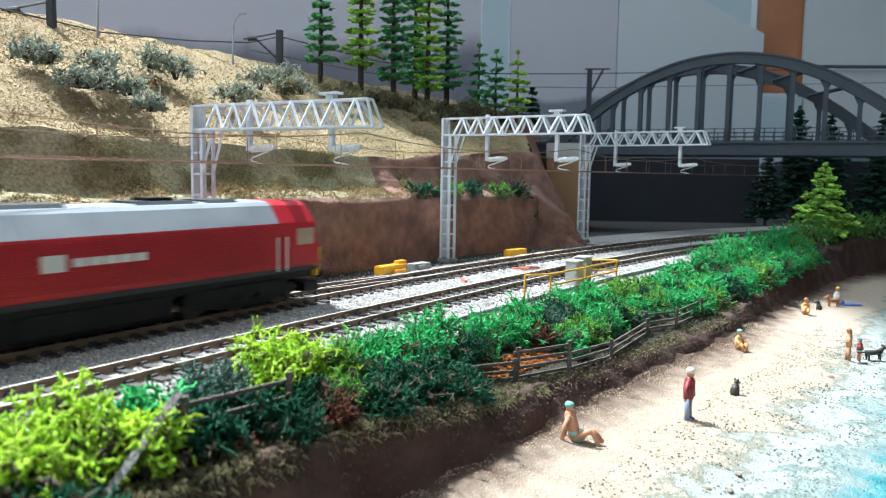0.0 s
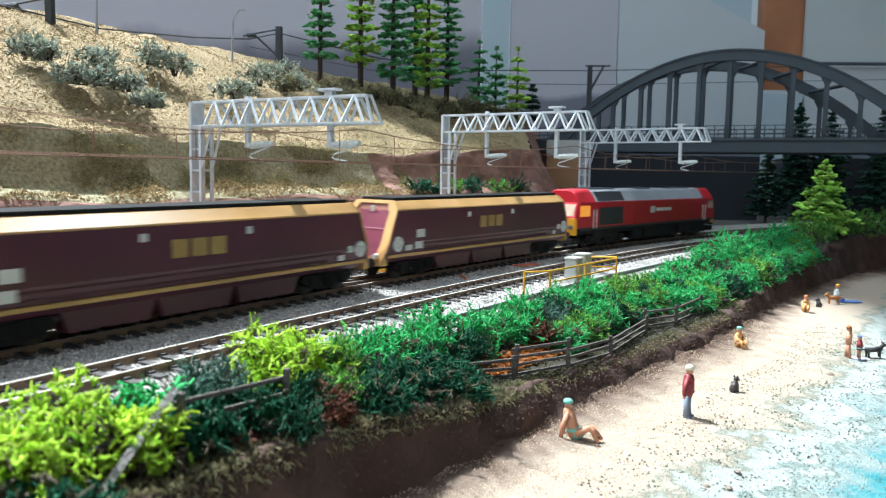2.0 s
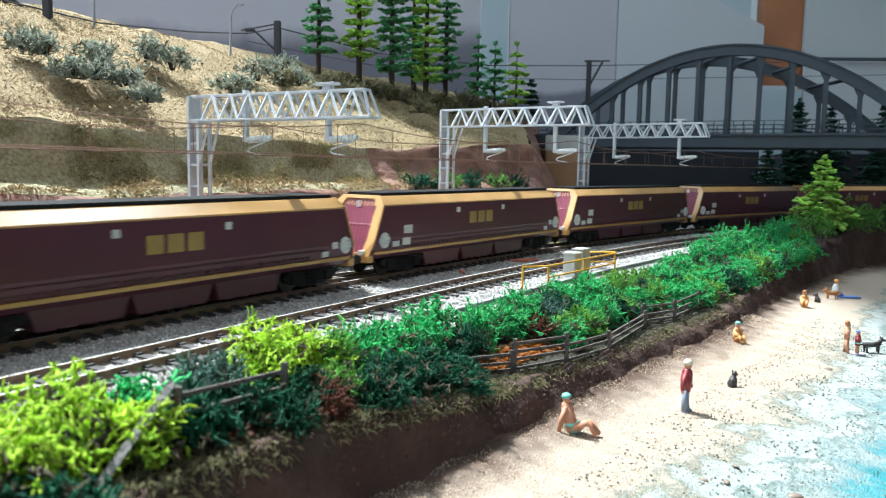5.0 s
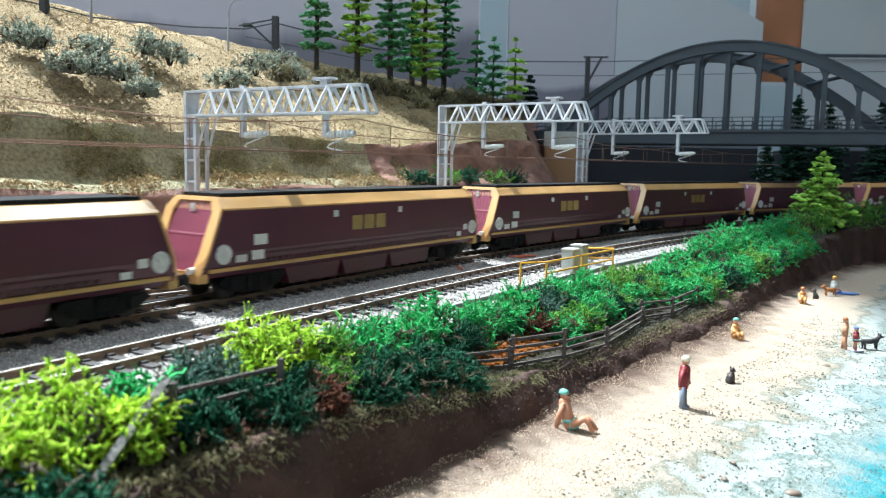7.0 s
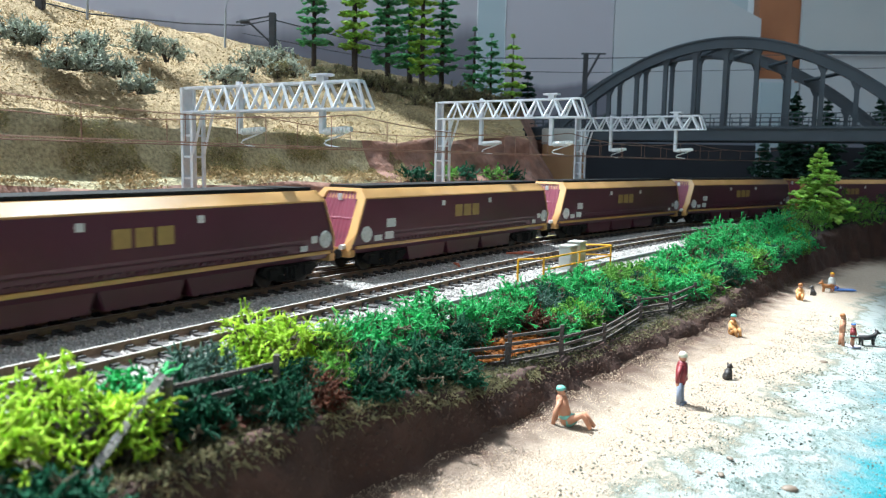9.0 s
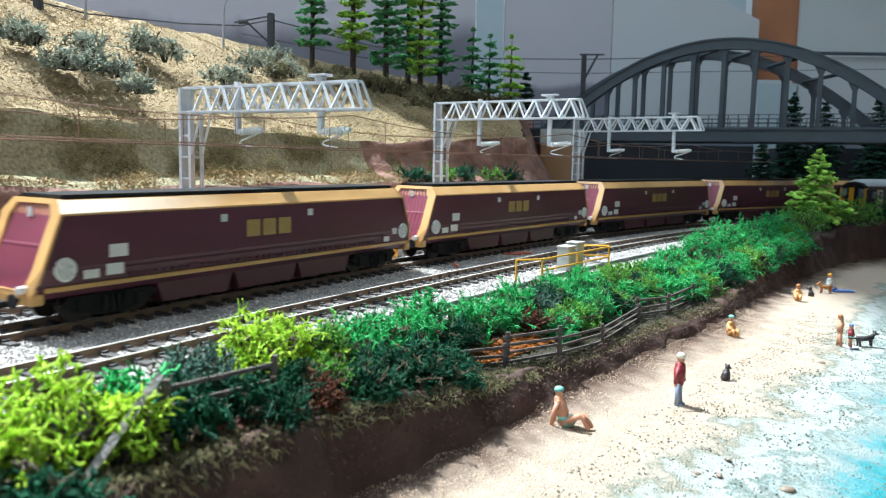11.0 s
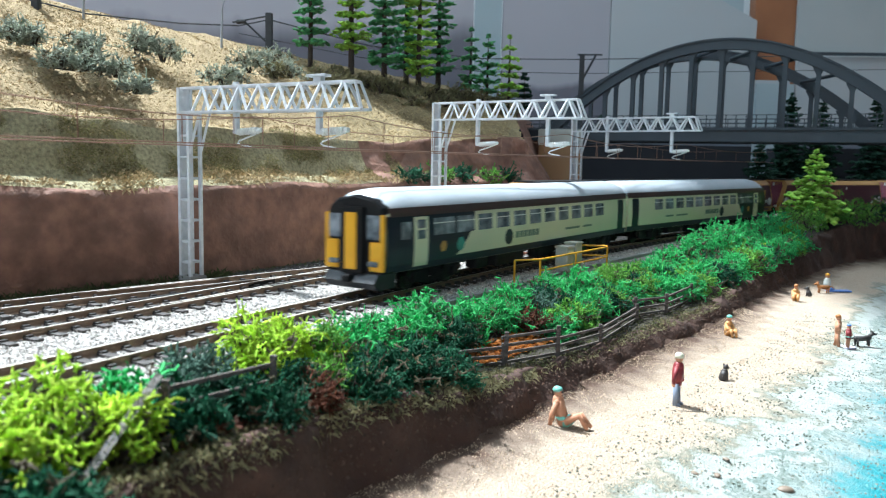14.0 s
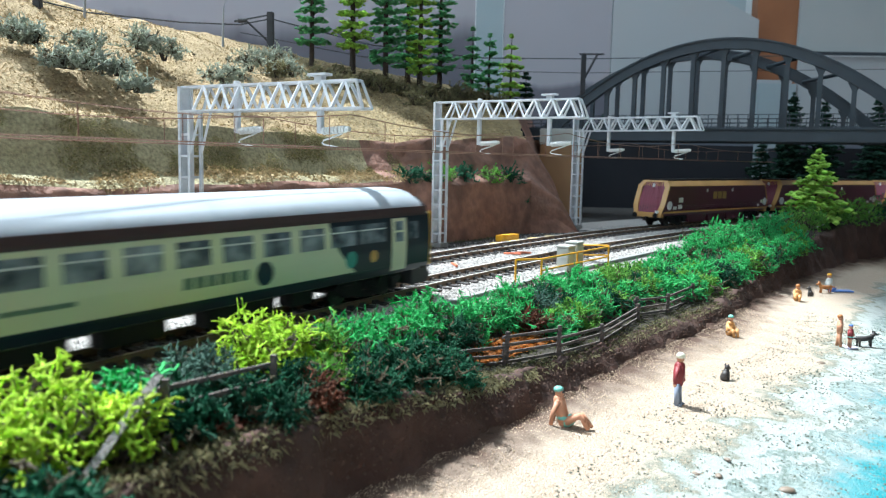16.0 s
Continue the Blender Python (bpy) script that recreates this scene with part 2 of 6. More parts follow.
ROOFGREY = mat("coach_roof_grey", (0.42, 0.46, 0.5), 0.35, col2=(0.34, 0.38, 0.42), scale=50, amount=0.6)
TEAL = mat("teal_disc", (0.05, 0.32, 0.27), 0.4)
AMBER = mat("amber_disc", (0.6, 0.3, 0.06), 0.4)
BOXGREY = mat("cabinet_grey", (0.5, 0.5, 0.46), 0.6, col2=(0.42, 0.42, 0.38), scale=120)
BARK = mat("conifer_bark", (0.055, 0.04, 0.03), 0.9, bump=0.5)


def leaf(name, col, col2):
    """Thin foliage that lets part of the light through."""
    m = mat(name, col, 0.7, col2=col2, scale=120, amount=0.9, rand=0.35, spec=0.3)
    nt = m.node_tree
    b, out = nt.nodes["Principled BSDF"], nt.nodes["Material Output"]
    tl = nt.nodes.new("ShaderNodeBsdfTranslucent")
    nt.links.new(b.inputs["Base Color"].links[0].from_socket, tl.inputs["Color"])
    mx = nt.nodes.new("ShaderNodeMixShader")
    mx.inputs[0].default_value = 0.48
    nt.links.new(b.outputs[0], mx.inputs[1])
    nt.links.new(tl.outputs[0], mx.inputs[2])
    nt.links.new(mx.outputs[0], out.inputs["Surface"])
    return m


LIME = leaf("lime_foliage", (0.62, 0.8, 0.08), (0.38, 0.6, 0.05))
GREEN = leaf("bright_green_foliage", (0.13, 0.6, 0.2), (0.06, 0.36, 0.11))
MIDGREEN = leaf("mid_green_foliage", (0.24, 0.5, 0.09), (0.11, 0.29, 0.055))
DEEPGREEN = leaf("deep_green_foliage", (0.03, 0.145, 0.072), (0.013, 0.066, 0.036))
GREYGREEN = leaf("grey_green_foliage", (0.14, 0.24, 0.19), (0.07, 0.14, 0.1))
RUST = leaf("rust_brown_foliage", (0.2, 0.075, 0.04), (0.1, 0.04, 0.028))
AUTUMN = leaf("orange_leaf_litter", (0.45, 0.17, 0.03), (0.24, 0.08, 0.02))
CONIFER = leaf("conifer_green", (0.2, 0.5, 0.22), (0.1, 0.3, 0.13))
CONIFER_LIME = leaf("conifer_yellow_green", (0.5, 0.72, 0.14), (0.28, 0.5, 0.09))
CONIFER_DARK = leaf("conifer_dark_green", (0.025, 0.075, 0.045), (0.012, 0.04, 0.025))

# ---- the room around ----


def slab(name, x0, x1, y0, y1, z0, z1, material, label):
    return tagged(part(name, box(x0, x1, y0, y1, z0, z1), material), label, "", "", "structure")


WALLPAINT = mat("off_white_wall_paint", (0.66, 0.69, 0.7), 0.9, col2=(0.6, 0.63, 0.64), scale=12, bump=0.1)
FLOORMAT = mat("brown_floorboards", (0.2, 0.13, 0.08), 0.6, col2=(0.13, 0.08, 0.05), scale=25, bump=0.2)
RX0, RX1, RY0, RY1, FLOOR = -2400.0, 3300.0, ROOM_SOUTH, 2000.0, -900.0
slab("floor", RX0, RX1, RY0, RY1, FLOOR - 40, FLOOR, FLOORMAT, "brown wooden floor of the hobby room")
slab("wall_north", RX0, RX1, RY1, RY1 + 60, FLOOR, CEIL, WALLPAINT, "plain pale room wall")
south = box(RX0, WIN_X[0], RY0 - 60, RY0, FLOOR, CEIL)
box(WIN_X[1], RX1, RY0 - 60, RY0, FLOOR, CEIL, bm=south)
box(WIN_X[0], WIN_X[1], RY0 - 60, RY0, FLOOR, WIN_Z[0], bm=south)
box(WIN_X[0], WIN_X[1], RY0 - 60, RY0, WIN_Z[1], CEIL, bm=south)
tagged(part("wall_south", south, WALLPAINT), "plain pale room wall with a window opening", "", "", "structure")
slab("wall_west", RX0 - 60, RX0, RY0, RY1, FLOOR, CEIL, WALLPAINT, "plain pale room wall")
slab("wall_east", RX1, RX1 + 60, RY0, RY1, FLOOR, CEIL, WALLPAINT, "plain pale room wall")
ceil_bm = box(RX0, SKY_X[0], RY0, RY1, CEIL, CEIL + 60)
box(SKY_X[1], SKY2_X[0], RY0, RY1, CEIL, CEIL + 60, bm=ceil_bm)
box(SKY2_X[1], RX1, RY0, RY1, CEIL, CEIL + 60, bm=ceil_bm)
box(SKY2_X[0], SKY2_X[1], RY0, SKY2_Y[0], CEIL, CEIL + 60, bm=ceil_bm)
box(SKY2_X[0], SKY2_X[1], SKY2_Y[1], RY1, CEIL, CEIL + 60, bm=ceil_bm)
box(SKY_X[0], SKY_X[1], RY0, SKY_Y[0], CEIL, CEIL + 60, bm=ceil_bm)
box(SKY_X[0], SKY_X[1], SKY_Y[1], RY1, CEIL, CEIL + 60, bm=ceil_bm)
tagged(part("ceiling", ceil_bm, WALLPAINT), "pale ceiling with two roof windows", "", "", "structure")

# ---- backscene boards behind the layout ----


def backscene_paint(name, sky, hill, level, wave, soft=6.0):
    """Grey painted sky with soft clouds and a dark line of hills."""
    m = mat(name, sky, 0.85, col2=tuple(c * 1.18 for c in sky), scale=3.0, amount=1.0, stain=0.12, stainscale=6)
    nt = m.node_tree
    b = nt.nodes["Principled BSDF"]
    src = b.inputs["Base Color"].links[0].from_socket
    co = nt.nodes.new("ShaderNodeTexCoord")
    sep = nt.nodes.new("ShaderNodeSeparateXYZ")
    nt.links.new(co.outputs["Object"], sep.inputs[0])
    nz = nt.nodes.new("ShaderNodeTexNoise")
    nz.noise_dimensions = "1D"
    nz.inputs["Scale"].default_value, nz.inputs["Detail"].default_value = 6.0, 4.0
    nt.links.new(sep.outputs[0], nz.inputs["W"])
    add = nt.nodes.new("ShaderNodeMath")
    add.operation = "MULTIPLY_ADD"
    add.inputs[1].default_value, add.inputs[2].default_value = -wave * K, -level * K
    nt.links.new(nz.outputs[0], add.inputs[0])
    dif = nt.nodes.new("ShaderNodeMath")
    dif.operation = "ADD"
    nt.links.new(sep.outputs[2], dif.inputs[0])
    nt.links.new(add.outputs[0], dif.inputs[1])
    rng = nt.nodes.new("ShaderNodeMapRange")
    rng.inputs[1].default_value, rng.inputs[2].default_value = -soft * K, soft * K
    nt.links.new(dif.outputs[0], rng.inputs[0])
    mx = nt.nodes.new("ShaderNodeMix")
    mx.data_type = "RGBA"
    mx.inputs[6].default_value = (*hill, 1)
    nt.links.new(rng.outputs[0], mx.inputs[0])
    nt.links.new(src, mx.inputs[7])
    nt.links.new(mx.outputs[2], b.inputs["Base Color"])
    return m


SKYPAINT = backscene_paint("grey_painted_sky", (0.33, 0.325, 0.355), (0.14, 0.14, 0.17), 170, 60)
SKYPAINT_LEFT = backscene_paint("grey_painted_sky_over_high_hills", (0.33, 0.325, 0.355), (0.12, 0.12, 0.145), 238, 110, 22)
SKYPAINT2 = backscene_paint("pale_grey_painted_sky", (0.36, 0.385, 0.4), (0.15, 0.165, 0.2), 105, 60)
PALEBOARD = mat("pale_grey_board", (0.38, 0.41, 0.41), 0.8, col2=(0.32, 0.36, 0.37), scale=5, amount=1.0)
TEALBOARD = mat("pale_blue_grey_board", (0.33, 0.4, 0.43), 0.8, col2=(0.27, 0.34, 0.37), scale=6)
RAWWOOD = mat("orange_brown_wood", (0.34, 0.14, 0.06), 0.6, col2=(0.24, 0.09, 0.04), scale=10, stain=0.4, stainscale=9)
BB = 1500.0


def board(name, profile, y0, y1, material, label):
    return tagged(part(name, prism(profile, y0, y1, axis="y"), material), label, "backdrop", "backscene boards", "structure")


board("backdrop", [(-1500, -60), (48, -60), (48, 520), (-1500, 520)], BB, BB + 8, SKYPAINT_LEFT, "grey backscene board painted with sky and hills")
board("backdrop", [(50, -60), (100, -60), (100, 560), (50, 560)], BB - 3, BB + 5, TEALBOARD, "narrow pale blue-grey board joint")
board("backdrop", [(102, -60), (300, -60), (300, 420), (102, 480)], BB, BB + 8, SKYPAINT, "grey backscene board painted with sky and hills")
board("backdrop", [(302, -60), (640, -60), (640, 222), (572, 222), (572, 330), (302, 470)], BB, BB + 8, SKYPAINT2, "pale backscene board with a cut top edge")
board("backdrop", [(579, 60), (669, 60), (669, 560), (579, 560)], BB + 30, BB + 60, RAWWOOD, "upright orange-brown wooden post behind the boards")
board("backdrop", [(575, -60), (645, -60), (645, 215), (575, 215)], BB - 8, BB - 2, TEALBOARD, "pale blue-grey strip of board")
board("backdrop", [(650, -60), (1900, -60), (1900, 276), (650, 266)], BB - 4, BB + 6, SKYPAINT2, "pale grey painted backscene board")
board("backdrop", [(652, 272), (1900, 284), (1900, 700), (652, 700)], BB + 12, BB + 20, PALEBOARD, "pale grey-green wall panel above the backscene")
board("backdrop", [(650, 268), (1900, 278), (1900, 284), (650, 274)], BB - 8, BB - 4, BRIDGE, "dark edge strip along the top of the backscene")
board("backdrop", [(380, 420), (560, 330), (560, 560), (380, 560)], BB + 40, BB + 48, TEALBOARD, "grey-green wall panel")

# ---- the ground of the layout: swept along the line ----


def sweep(name, s_list, prof, material, label="", parent=None, jitter=0.0, size=25.0, smooth=True, kind="structure", skew=None):
    """A sheet from profiles: prof(s) gives a list of (d, z)."""
    rows = [[on(skew(s, d) if skew else s, d, z) for d, z in prof(s)] for s in s_list]
    n = len(rows[0])
    verts = []
    for row in rows:
        for i, p in enumerate(row):
            q = p.copy()
            if jitter and 0 < i < n - 1:
                q += noise.noise_vector(p / size) * jitter + noise.noise_vector(p / (size * 0.3)) * jitter * 0.45
            verts.append(q)
    faces = [[i * n + j, (i + 1) * n + j, (i + 1) * n + j + 1, i * n + j + 1] for i in range(len(rows) - 1) for j in range(n - 1)]
    ob = piece(name, mesh_from(name, [tuple(v) for v in verts], faces, material, smooth), parent)
    return tagged(ob, label, "", "", kind)


def dense(points, counts):
    """Adds points along a profile: so many pieces for each of its stretches."""
    out = [points[0]]
    for (a, b), (c, e), n in zip(points, points[1:], counts):
        out += [(a + (c - a) * i / n, b + (e - b) * i / n) for i in range(1, n + 1)]
    return out


def steps(a, b, n):
    return [a + (b - a) * i / n for i in range(n + 1)]


NEAR_S = steps(-260, 1200, 420)


def trackbed(s):
    return [(-40, -9), (-30, -6), (-22, -3.2), (22, -3.2), (28, -4.4), (34, -3.2), (80, -3.2), (92, -4.5), (118, -4.5), (150, -4)]


sweep("trackbed", steps(-2700, 3450, 600), trackbed, BALLAST, "pale grey granite ballast bed under the railway tracks")


def cliff_base(s):
    return float(np.interp(s, [-700, 0, 60, 110, 200, 600], [142, 140, 128, 119, 114, 112]))


def cliff_prof(s):
    b = cliff_base(s)
    t = 46 + 3 * wob(s, 0, 0, 60)
    return dense([(b, -5), (b + 2, 8), (b + 3, 24), (b + 5, t - 3), (b + 8, t)], (4, 5, 6, 2))


def slope_top(s):
    """The height at which the olive slope meets the straw hillside."""
    return float(np.interp(s, [-800, 0, 40, 110, 330, 490], [92, 90, 86, 79, 76, 86])) + 4 * wob(s, 5, 0, 32)


def olive_prof(s):
    b = cliff_base(s)
    t = 46 + 3 * wob(s, 0, 0, 60)
    top = slope_top(s)
    return dense([(b + 8, t), (b + 13, t + 3), (b + 22, t + 5), (b + 25, t + 10), (b + 32, top - 9), (b + 36, top)], (3, 5, 4, 7, 4))


def sand_prof(s):
    b = cliff_base(s)
    top = slope_top(s)
    ridge = float(np.interp(s, [-800, 120, 260, 330, 400, 490], [178, 172, 167, 162, 154, 136]))
    pts = dense([(b + 36, top), (b + 48, top + 6), (b + 110, top + (ridge - top) * 0.45), (b + 180, top + (ridge - top) * 0.86),
                 (b + 215, ridge), (b + 260, ridge - 4)], (3, 12, 14, 8, 5))
    return pts + [(b + 330, ridge - 30), (b + 420, 20), (b + 440, -40)]


HILL_S = steps(-700, 490, 280)


def hill_skew(s, d):
    """The hill's far end is cut aslant, so that its back reaches further along the line."""
    return s + max(0.0, d - 112) * 1.1 * float(smooth01((s - 240) / 250))


sweep("embankment_cliff", HILL_S, cliff_prof, CLIFF, "red-brown plastered earth cliff beside the tracks", jitter=2.2, size=28, skew=hill_skew)
CUT = 236
sweep("embankment_slope", HILL_S[:CUT], olive_prof, OLIVE, "steep olive-brown turf slope above the cliff", jitter=0.9, size=22, skew=hill_skew)
sweep("embankment_slope", HILL_S[CUT - 1:], olive_prof, CLIFF, "bare red-brown upper cliff face", jitter=3.0, size=22, skew=hill_skew)
WOODTURF = mat("brown_woodland_turf", (0.36, 0.27, 0.13), 0.95, col2=(0.14, 0.11, 0.06), scale=420, amount=0.9, bump=1.0, bscale=900, stain=0.5, stainscale=25)
sweep("hillside", HILL_S[:CUT], sand_prof, SAND_TURF, "straw-coloured dry grass hillside with bushes", jitter=5.0, size=40, skew=hill_skew)
sweep("hillside", HILL_S[CUT - 1:], sand_prof, WOODTURF, "brown scrubby hillside under the conifers", jitter=5.0, size=40, skew=hill_skew)

end_prof = cliff_prof(490) + olive_prof(490)[1:] + sand_prof(490)[1:]
end_verts = [tuple(on(hill_skew(490, d), d, z)) for d, z in end_prof]
end_rings = [end_verts, [(x + 30 + 6 * wob(x, y, z, 12), y + 10, min(z, 4 + z * 0.45)) for x, y, z in end_verts], [(x + 50, y + 16, -6) for x, y, z in end_verts]]
ne = len(end_verts)
tagged(piece("hill_end", mesh_from("hill_end", [p for r in end_rings for p in r],
       [[k * ne + i, k * ne + i + 1, (k + 1) * ne + i + 1, (k + 1) * ne + i] for k in range(2) for i in range(ne - 1)], CLIFF, True)),
       "red-brown end face of the hill", "", "", "structure")


# the dark baseboard behind the tracks, past the hill
BASE = mat("dark_painted_baseboard", (0.045, 0.042, 0.04), 0.85, col2=(0.07, 0.06, 0.055), scale=60, bump=0.4)
sweep("ground", steps(440, 2300, 66), lambda s: [(104, -4.5), (200, -7), (420, -8), (700, -8)], BASE, "dark painted baseboard behind the railway")


def bank_top(s):
    return float(np.interp(s, [-260, -50, 20, 72, 125, 180, 350, 480, 600, 700, 800], [-5, -6.5, -11, -17, -22, -25, -25, -22, -14, -4, 2]))


def bank_prof(s):
    e, z = float(bank_edge(s)), bank_top(s)
    return dense([(-36, -8.5), (-46, -9 + 0.15 * (z + 9)), (e + 22, z + 2.5), (e + 10, z)], (3, 8, 5))


def face_prof(s):
    e, z = float(bank_edge(s)) + 3 * wob(s, 0, 3, 24), bank_top(s)
    return dense([(float(bank_edge(s)) + 10, z), (e + 6.5 + 2 * wob(s, 9, 0, 15), z - 1.5), (e + 4, z + 0.35 * (-38 - z)), (e + 1, z + 0.75 * (-38 - z)), (e - 3, -40)], (3, 4, 5, 5))


sweep("hedge_bank", NEAR_S, bank_prof, SOIL, "dark soil verge under the hedge", jitter=1.2, size=12)
sweep("sea_bank", NEAR_S, face_prof, EARTH, "low dark brown earth cliff above the beach", jitter=3.2, size=20)


def beach_z(s, d):
    e = float(bank_edge(s))
    u = e - d
    return float(np.interp(u, [-6, 3, 22, 60, 85, 110, 140, 600], [-33.0, -35.8, -38.5, -41.5, -45, -48.5, -50.5, -52]))


def beach_prof(s):
    e = float(bank_edge(s))
    ds = [e + 6 - 3.0 * i for i in range(60)] + [e - 180, e - 230, e - 320, e - 480]
    return [(d, beach_z(s, d) + (0.7 * wob(*line(s, d)[:2], 0, 14) + 0.5 * wob(*line(s, d)[:2], 0, 5)) * (1 if d > e - 95 else 0.2)) for d in ds]


# sand turns into pale wet foam and then turquoise resin by its distance from the bank
def beach_material():
    m = mat("beach_and_painted_sea", (0.53, 0.43, 0.335), 0.9, col2=(0.33, 0.25, 0.175), scale=1300, amount=0.8, bump=0.9, bscale=1500)
    nt = m.node_tree
    b = nt.nodes["Principled BSDF"]
    link = nt.links.new
    src = b.inputs["Base Color"].links[0].from_socket
    at_ = nt.nodes.new("ShaderNodeAttribute")
    at_.attribute_name = "shore"
    co = nt.nodes.new("ShaderNodeTexCoord")
    nz = nt.nodes.new("ShaderNodeTexNoise")
    nz.inputs["Scale"].default_value, nz.inputs["Detail"].default_value, nz.inputs["Roughness"].default_value = 34.0, 9.0, 0.7
    link(co.outputs["Object"], nz.inputs["Vector"])
    off = nt.nodes.new("ShaderNodeMath")
    off.operation = "MULTIPLY_ADD"
    off.inputs[1].default_value, off.inputs[2].default_value = 105.0, -52.0
    link(nz.outputs[0], off.inputs[0])
    tot = nt.nodes.new("ShaderNodeMath")
    tot.operation = "ADD"
    link(at_.outputs["Fac"], tot.inputs[0])
    link(off.outputs[0], tot.inputs[1])
    ramp = nt.nodes.new("ShaderNodeValToRGB")
    nrm = nt.nodes.new("ShaderNodeMath")
    nrm.operation = "DIVIDE"
    nrm.inputs[1].default_value = 200.0
    link(tot.outputs[0], nrm.inputs[0])
    link(nrm.outputs[0], ramp.inputs[0])
    cr = ramp.color_ramp
    cr.elements[0].position, cr.elements[0].color = 0.28, (0.44, 0.42, 0.35, 1)
    cr.elements[1].position, cr.elements[1].color = 0.9, (0.01, 0.17, 0.23, 1)
    for p, c in ((0.33, (0.2, 0.2, 0.15, 1)), (0.36, (0.36, 0.39, 0.355, 1)), (0.42, (0.42, 0.45, 0.43, 1)), (0.445, (0.16, 0.21, 0.18, 1)), (0.47, (0.34, 0.4, 0.38, 1)), (0.52, (0.26, 0.35, 0.345, 1)), (0.56, (0.13, 0.33, 0.35, 1)), (0.62, (0.03, 0.27, 0.31, 1))):
        cr.elements.new(p).color = c
    rng = nt.nodes.new("ShaderNodeMapRange")
    rng.inputs[1].default_value, rng.inputs[2].default_value = 52.0, 66.0
    link(tot.outputs[0], rng.inputs[0])
    mx = nt.nodes.new("ShaderNodeMix")
    mx.data_type = "RGBA"
    link(rng.outputs[0], mx.inputs[0])
    link(src, mx.inputs[6])
    link(ramp.outputs[0], mx.inputs[7])
    # crumbled brown earth lies on the sand along the foot of the bank
    foot = nt.nodes.new("ShaderNodeMapRange")
    foot.inputs[1].default_value, foot.inputs[2].default_value, foot.inputs[3].default_value, foot.inputs[4].default_value = 3.0, 22.0, 1.0, 0.0
    crumb = nt.nodes.new("ShaderNodeTexNoise")
    crumb.inputs["Scale"].default_value, crumb.inputs["Detail"].default_value = 90.0, 8.0
    link(co.outputs["Object"], crumb.inputs["Vector"])
    spread = nt.nodes.new("ShaderNodeMath")
    spread.operation = "MULTIPLY_ADD"
    spread.inputs[1].default_value = 26.0
    link(crumb.outputs[0], spread.inputs[0])
    shift = nt.nodes.new("ShaderNodeMath")
    shift.operation = "ADD"
    shift.inputs[1].default_value = -13.0
    link(at_.outputs["Fac"], shift.inputs[0])
    link(shift.outputs[0], spread.inputs[2])
    link(spread.outputs[0], foot.inputs[0])
    earth = nt.nodes.new("ShaderNodeMix")
    earth.data_type = "RGBA"
    earth.inputs[7].default_value = (0.11, 0.065, 0.044, 1)
    link(foot.outputs[0], earth.inputs[0])
    link(mx.outputs[2], earth.inputs[6])
    link(earth.outputs[2], b.inputs["Base Color"])
    rr = nt.nodes.new("ShaderNodeMapRange")
    rr.inputs[1].default_value, rr.inputs[2].default_value, rr.inputs[3].default_value, rr.inputs[4].default_value = 55.0, 100.0, 0.95, 0.22
    link(tot.outputs[0], rr.inputs[0])
    link(rr.outputs[0], b.inputs["Roughness"])
    return m


BEACH_S = steps(-260, 1000, 420)
beach = sweep("beach", BEACH_S, beach_prof, beach_material(), "pale sand beach running into a turquoise resin sea with foam")
shore = beach.data.attributes.new("shore", "FLOAT", "POINT")
shore.data.foreach_set("value", [float(bank_edge(s)) - d for s in BEACH_S for d, z in beach_prof(s)])

# table under the layout
tagged(part("baseboard", prism([(-1500, -2300), (900, -2300), (2900, 300), (2900, 1480), (-1500, 1480)], -110, -70, axis="z"), RAWWOOD),
       "wooden baseboard carrying the model railway", "", "", "structure")
for tx, ty in ((-1300, -2000), (700, -2000), (2600, 1300), (-1300, 1300), (600, 1300), (600, -400), (2500, 300)):
    tagged(part("table_leg", box(tx - 30, tx + 30, ty - 30, ty + 30, FLOOR, -110), RAWWOOD), "square wooden leg under the baseboard", "leg", "baseboard legs")

# ---- tracks ----


def rail_rows(ss, dfun):
    prof = [(-0.5, 0), (0.5, 0), (0.5, -0.9), (0.25, -1.1), (0.25, -2.4), (1.0, -3.0), (-1.0, -3.0), (-0.25, -2.4), (-0.25, -1.1), (-0.5, -0.9)]
    verts, faces, n = [], [], len(prof)
    for s in ss:
        for a, z in prof:
            verts.append(tuple(on(s, float(dfun(s)) + a, z)))
    for i in range(len(ss) - 1):
        for j in range(n):
            faces.append([i * n + j, (i + 1) * n + j, (i + 1) * n + (j + 1) % n, i * n + (j + 1) % n])
    return verts, faces


def rail(name, ss, dfun, parent):
    verts, faces = rail_rows(ss, dfun)
    me = mesh_from(name, verts, faces, RAIL)
    me.materials.append(RAILTOP)
    for i, p in enumerate(me.polygons):
        p.material_index = 1 if i % 10 == 0 else 0
    return piece(name, me, parent)


sl_bm = box(-1.7, 1.7, -15.8, 15.8, -3.8, -2.2)
for dy in (-8.25, 8.25):
    box(-1.3, 1.3, dy - 2.2, dy + 2.2, -2.2, -1.5, bm=sl_bm)
for vert in sl_bm.verts:
    vert.co *= K
SLEEPER_ME = bpy.data.meshes.new("sleeper")
sl_bm.to_mesh(SLEEPER_ME)
sl_bm.free()
SLEEPER_ME.materials.append(SLEEPER)
PITCH = 9.2


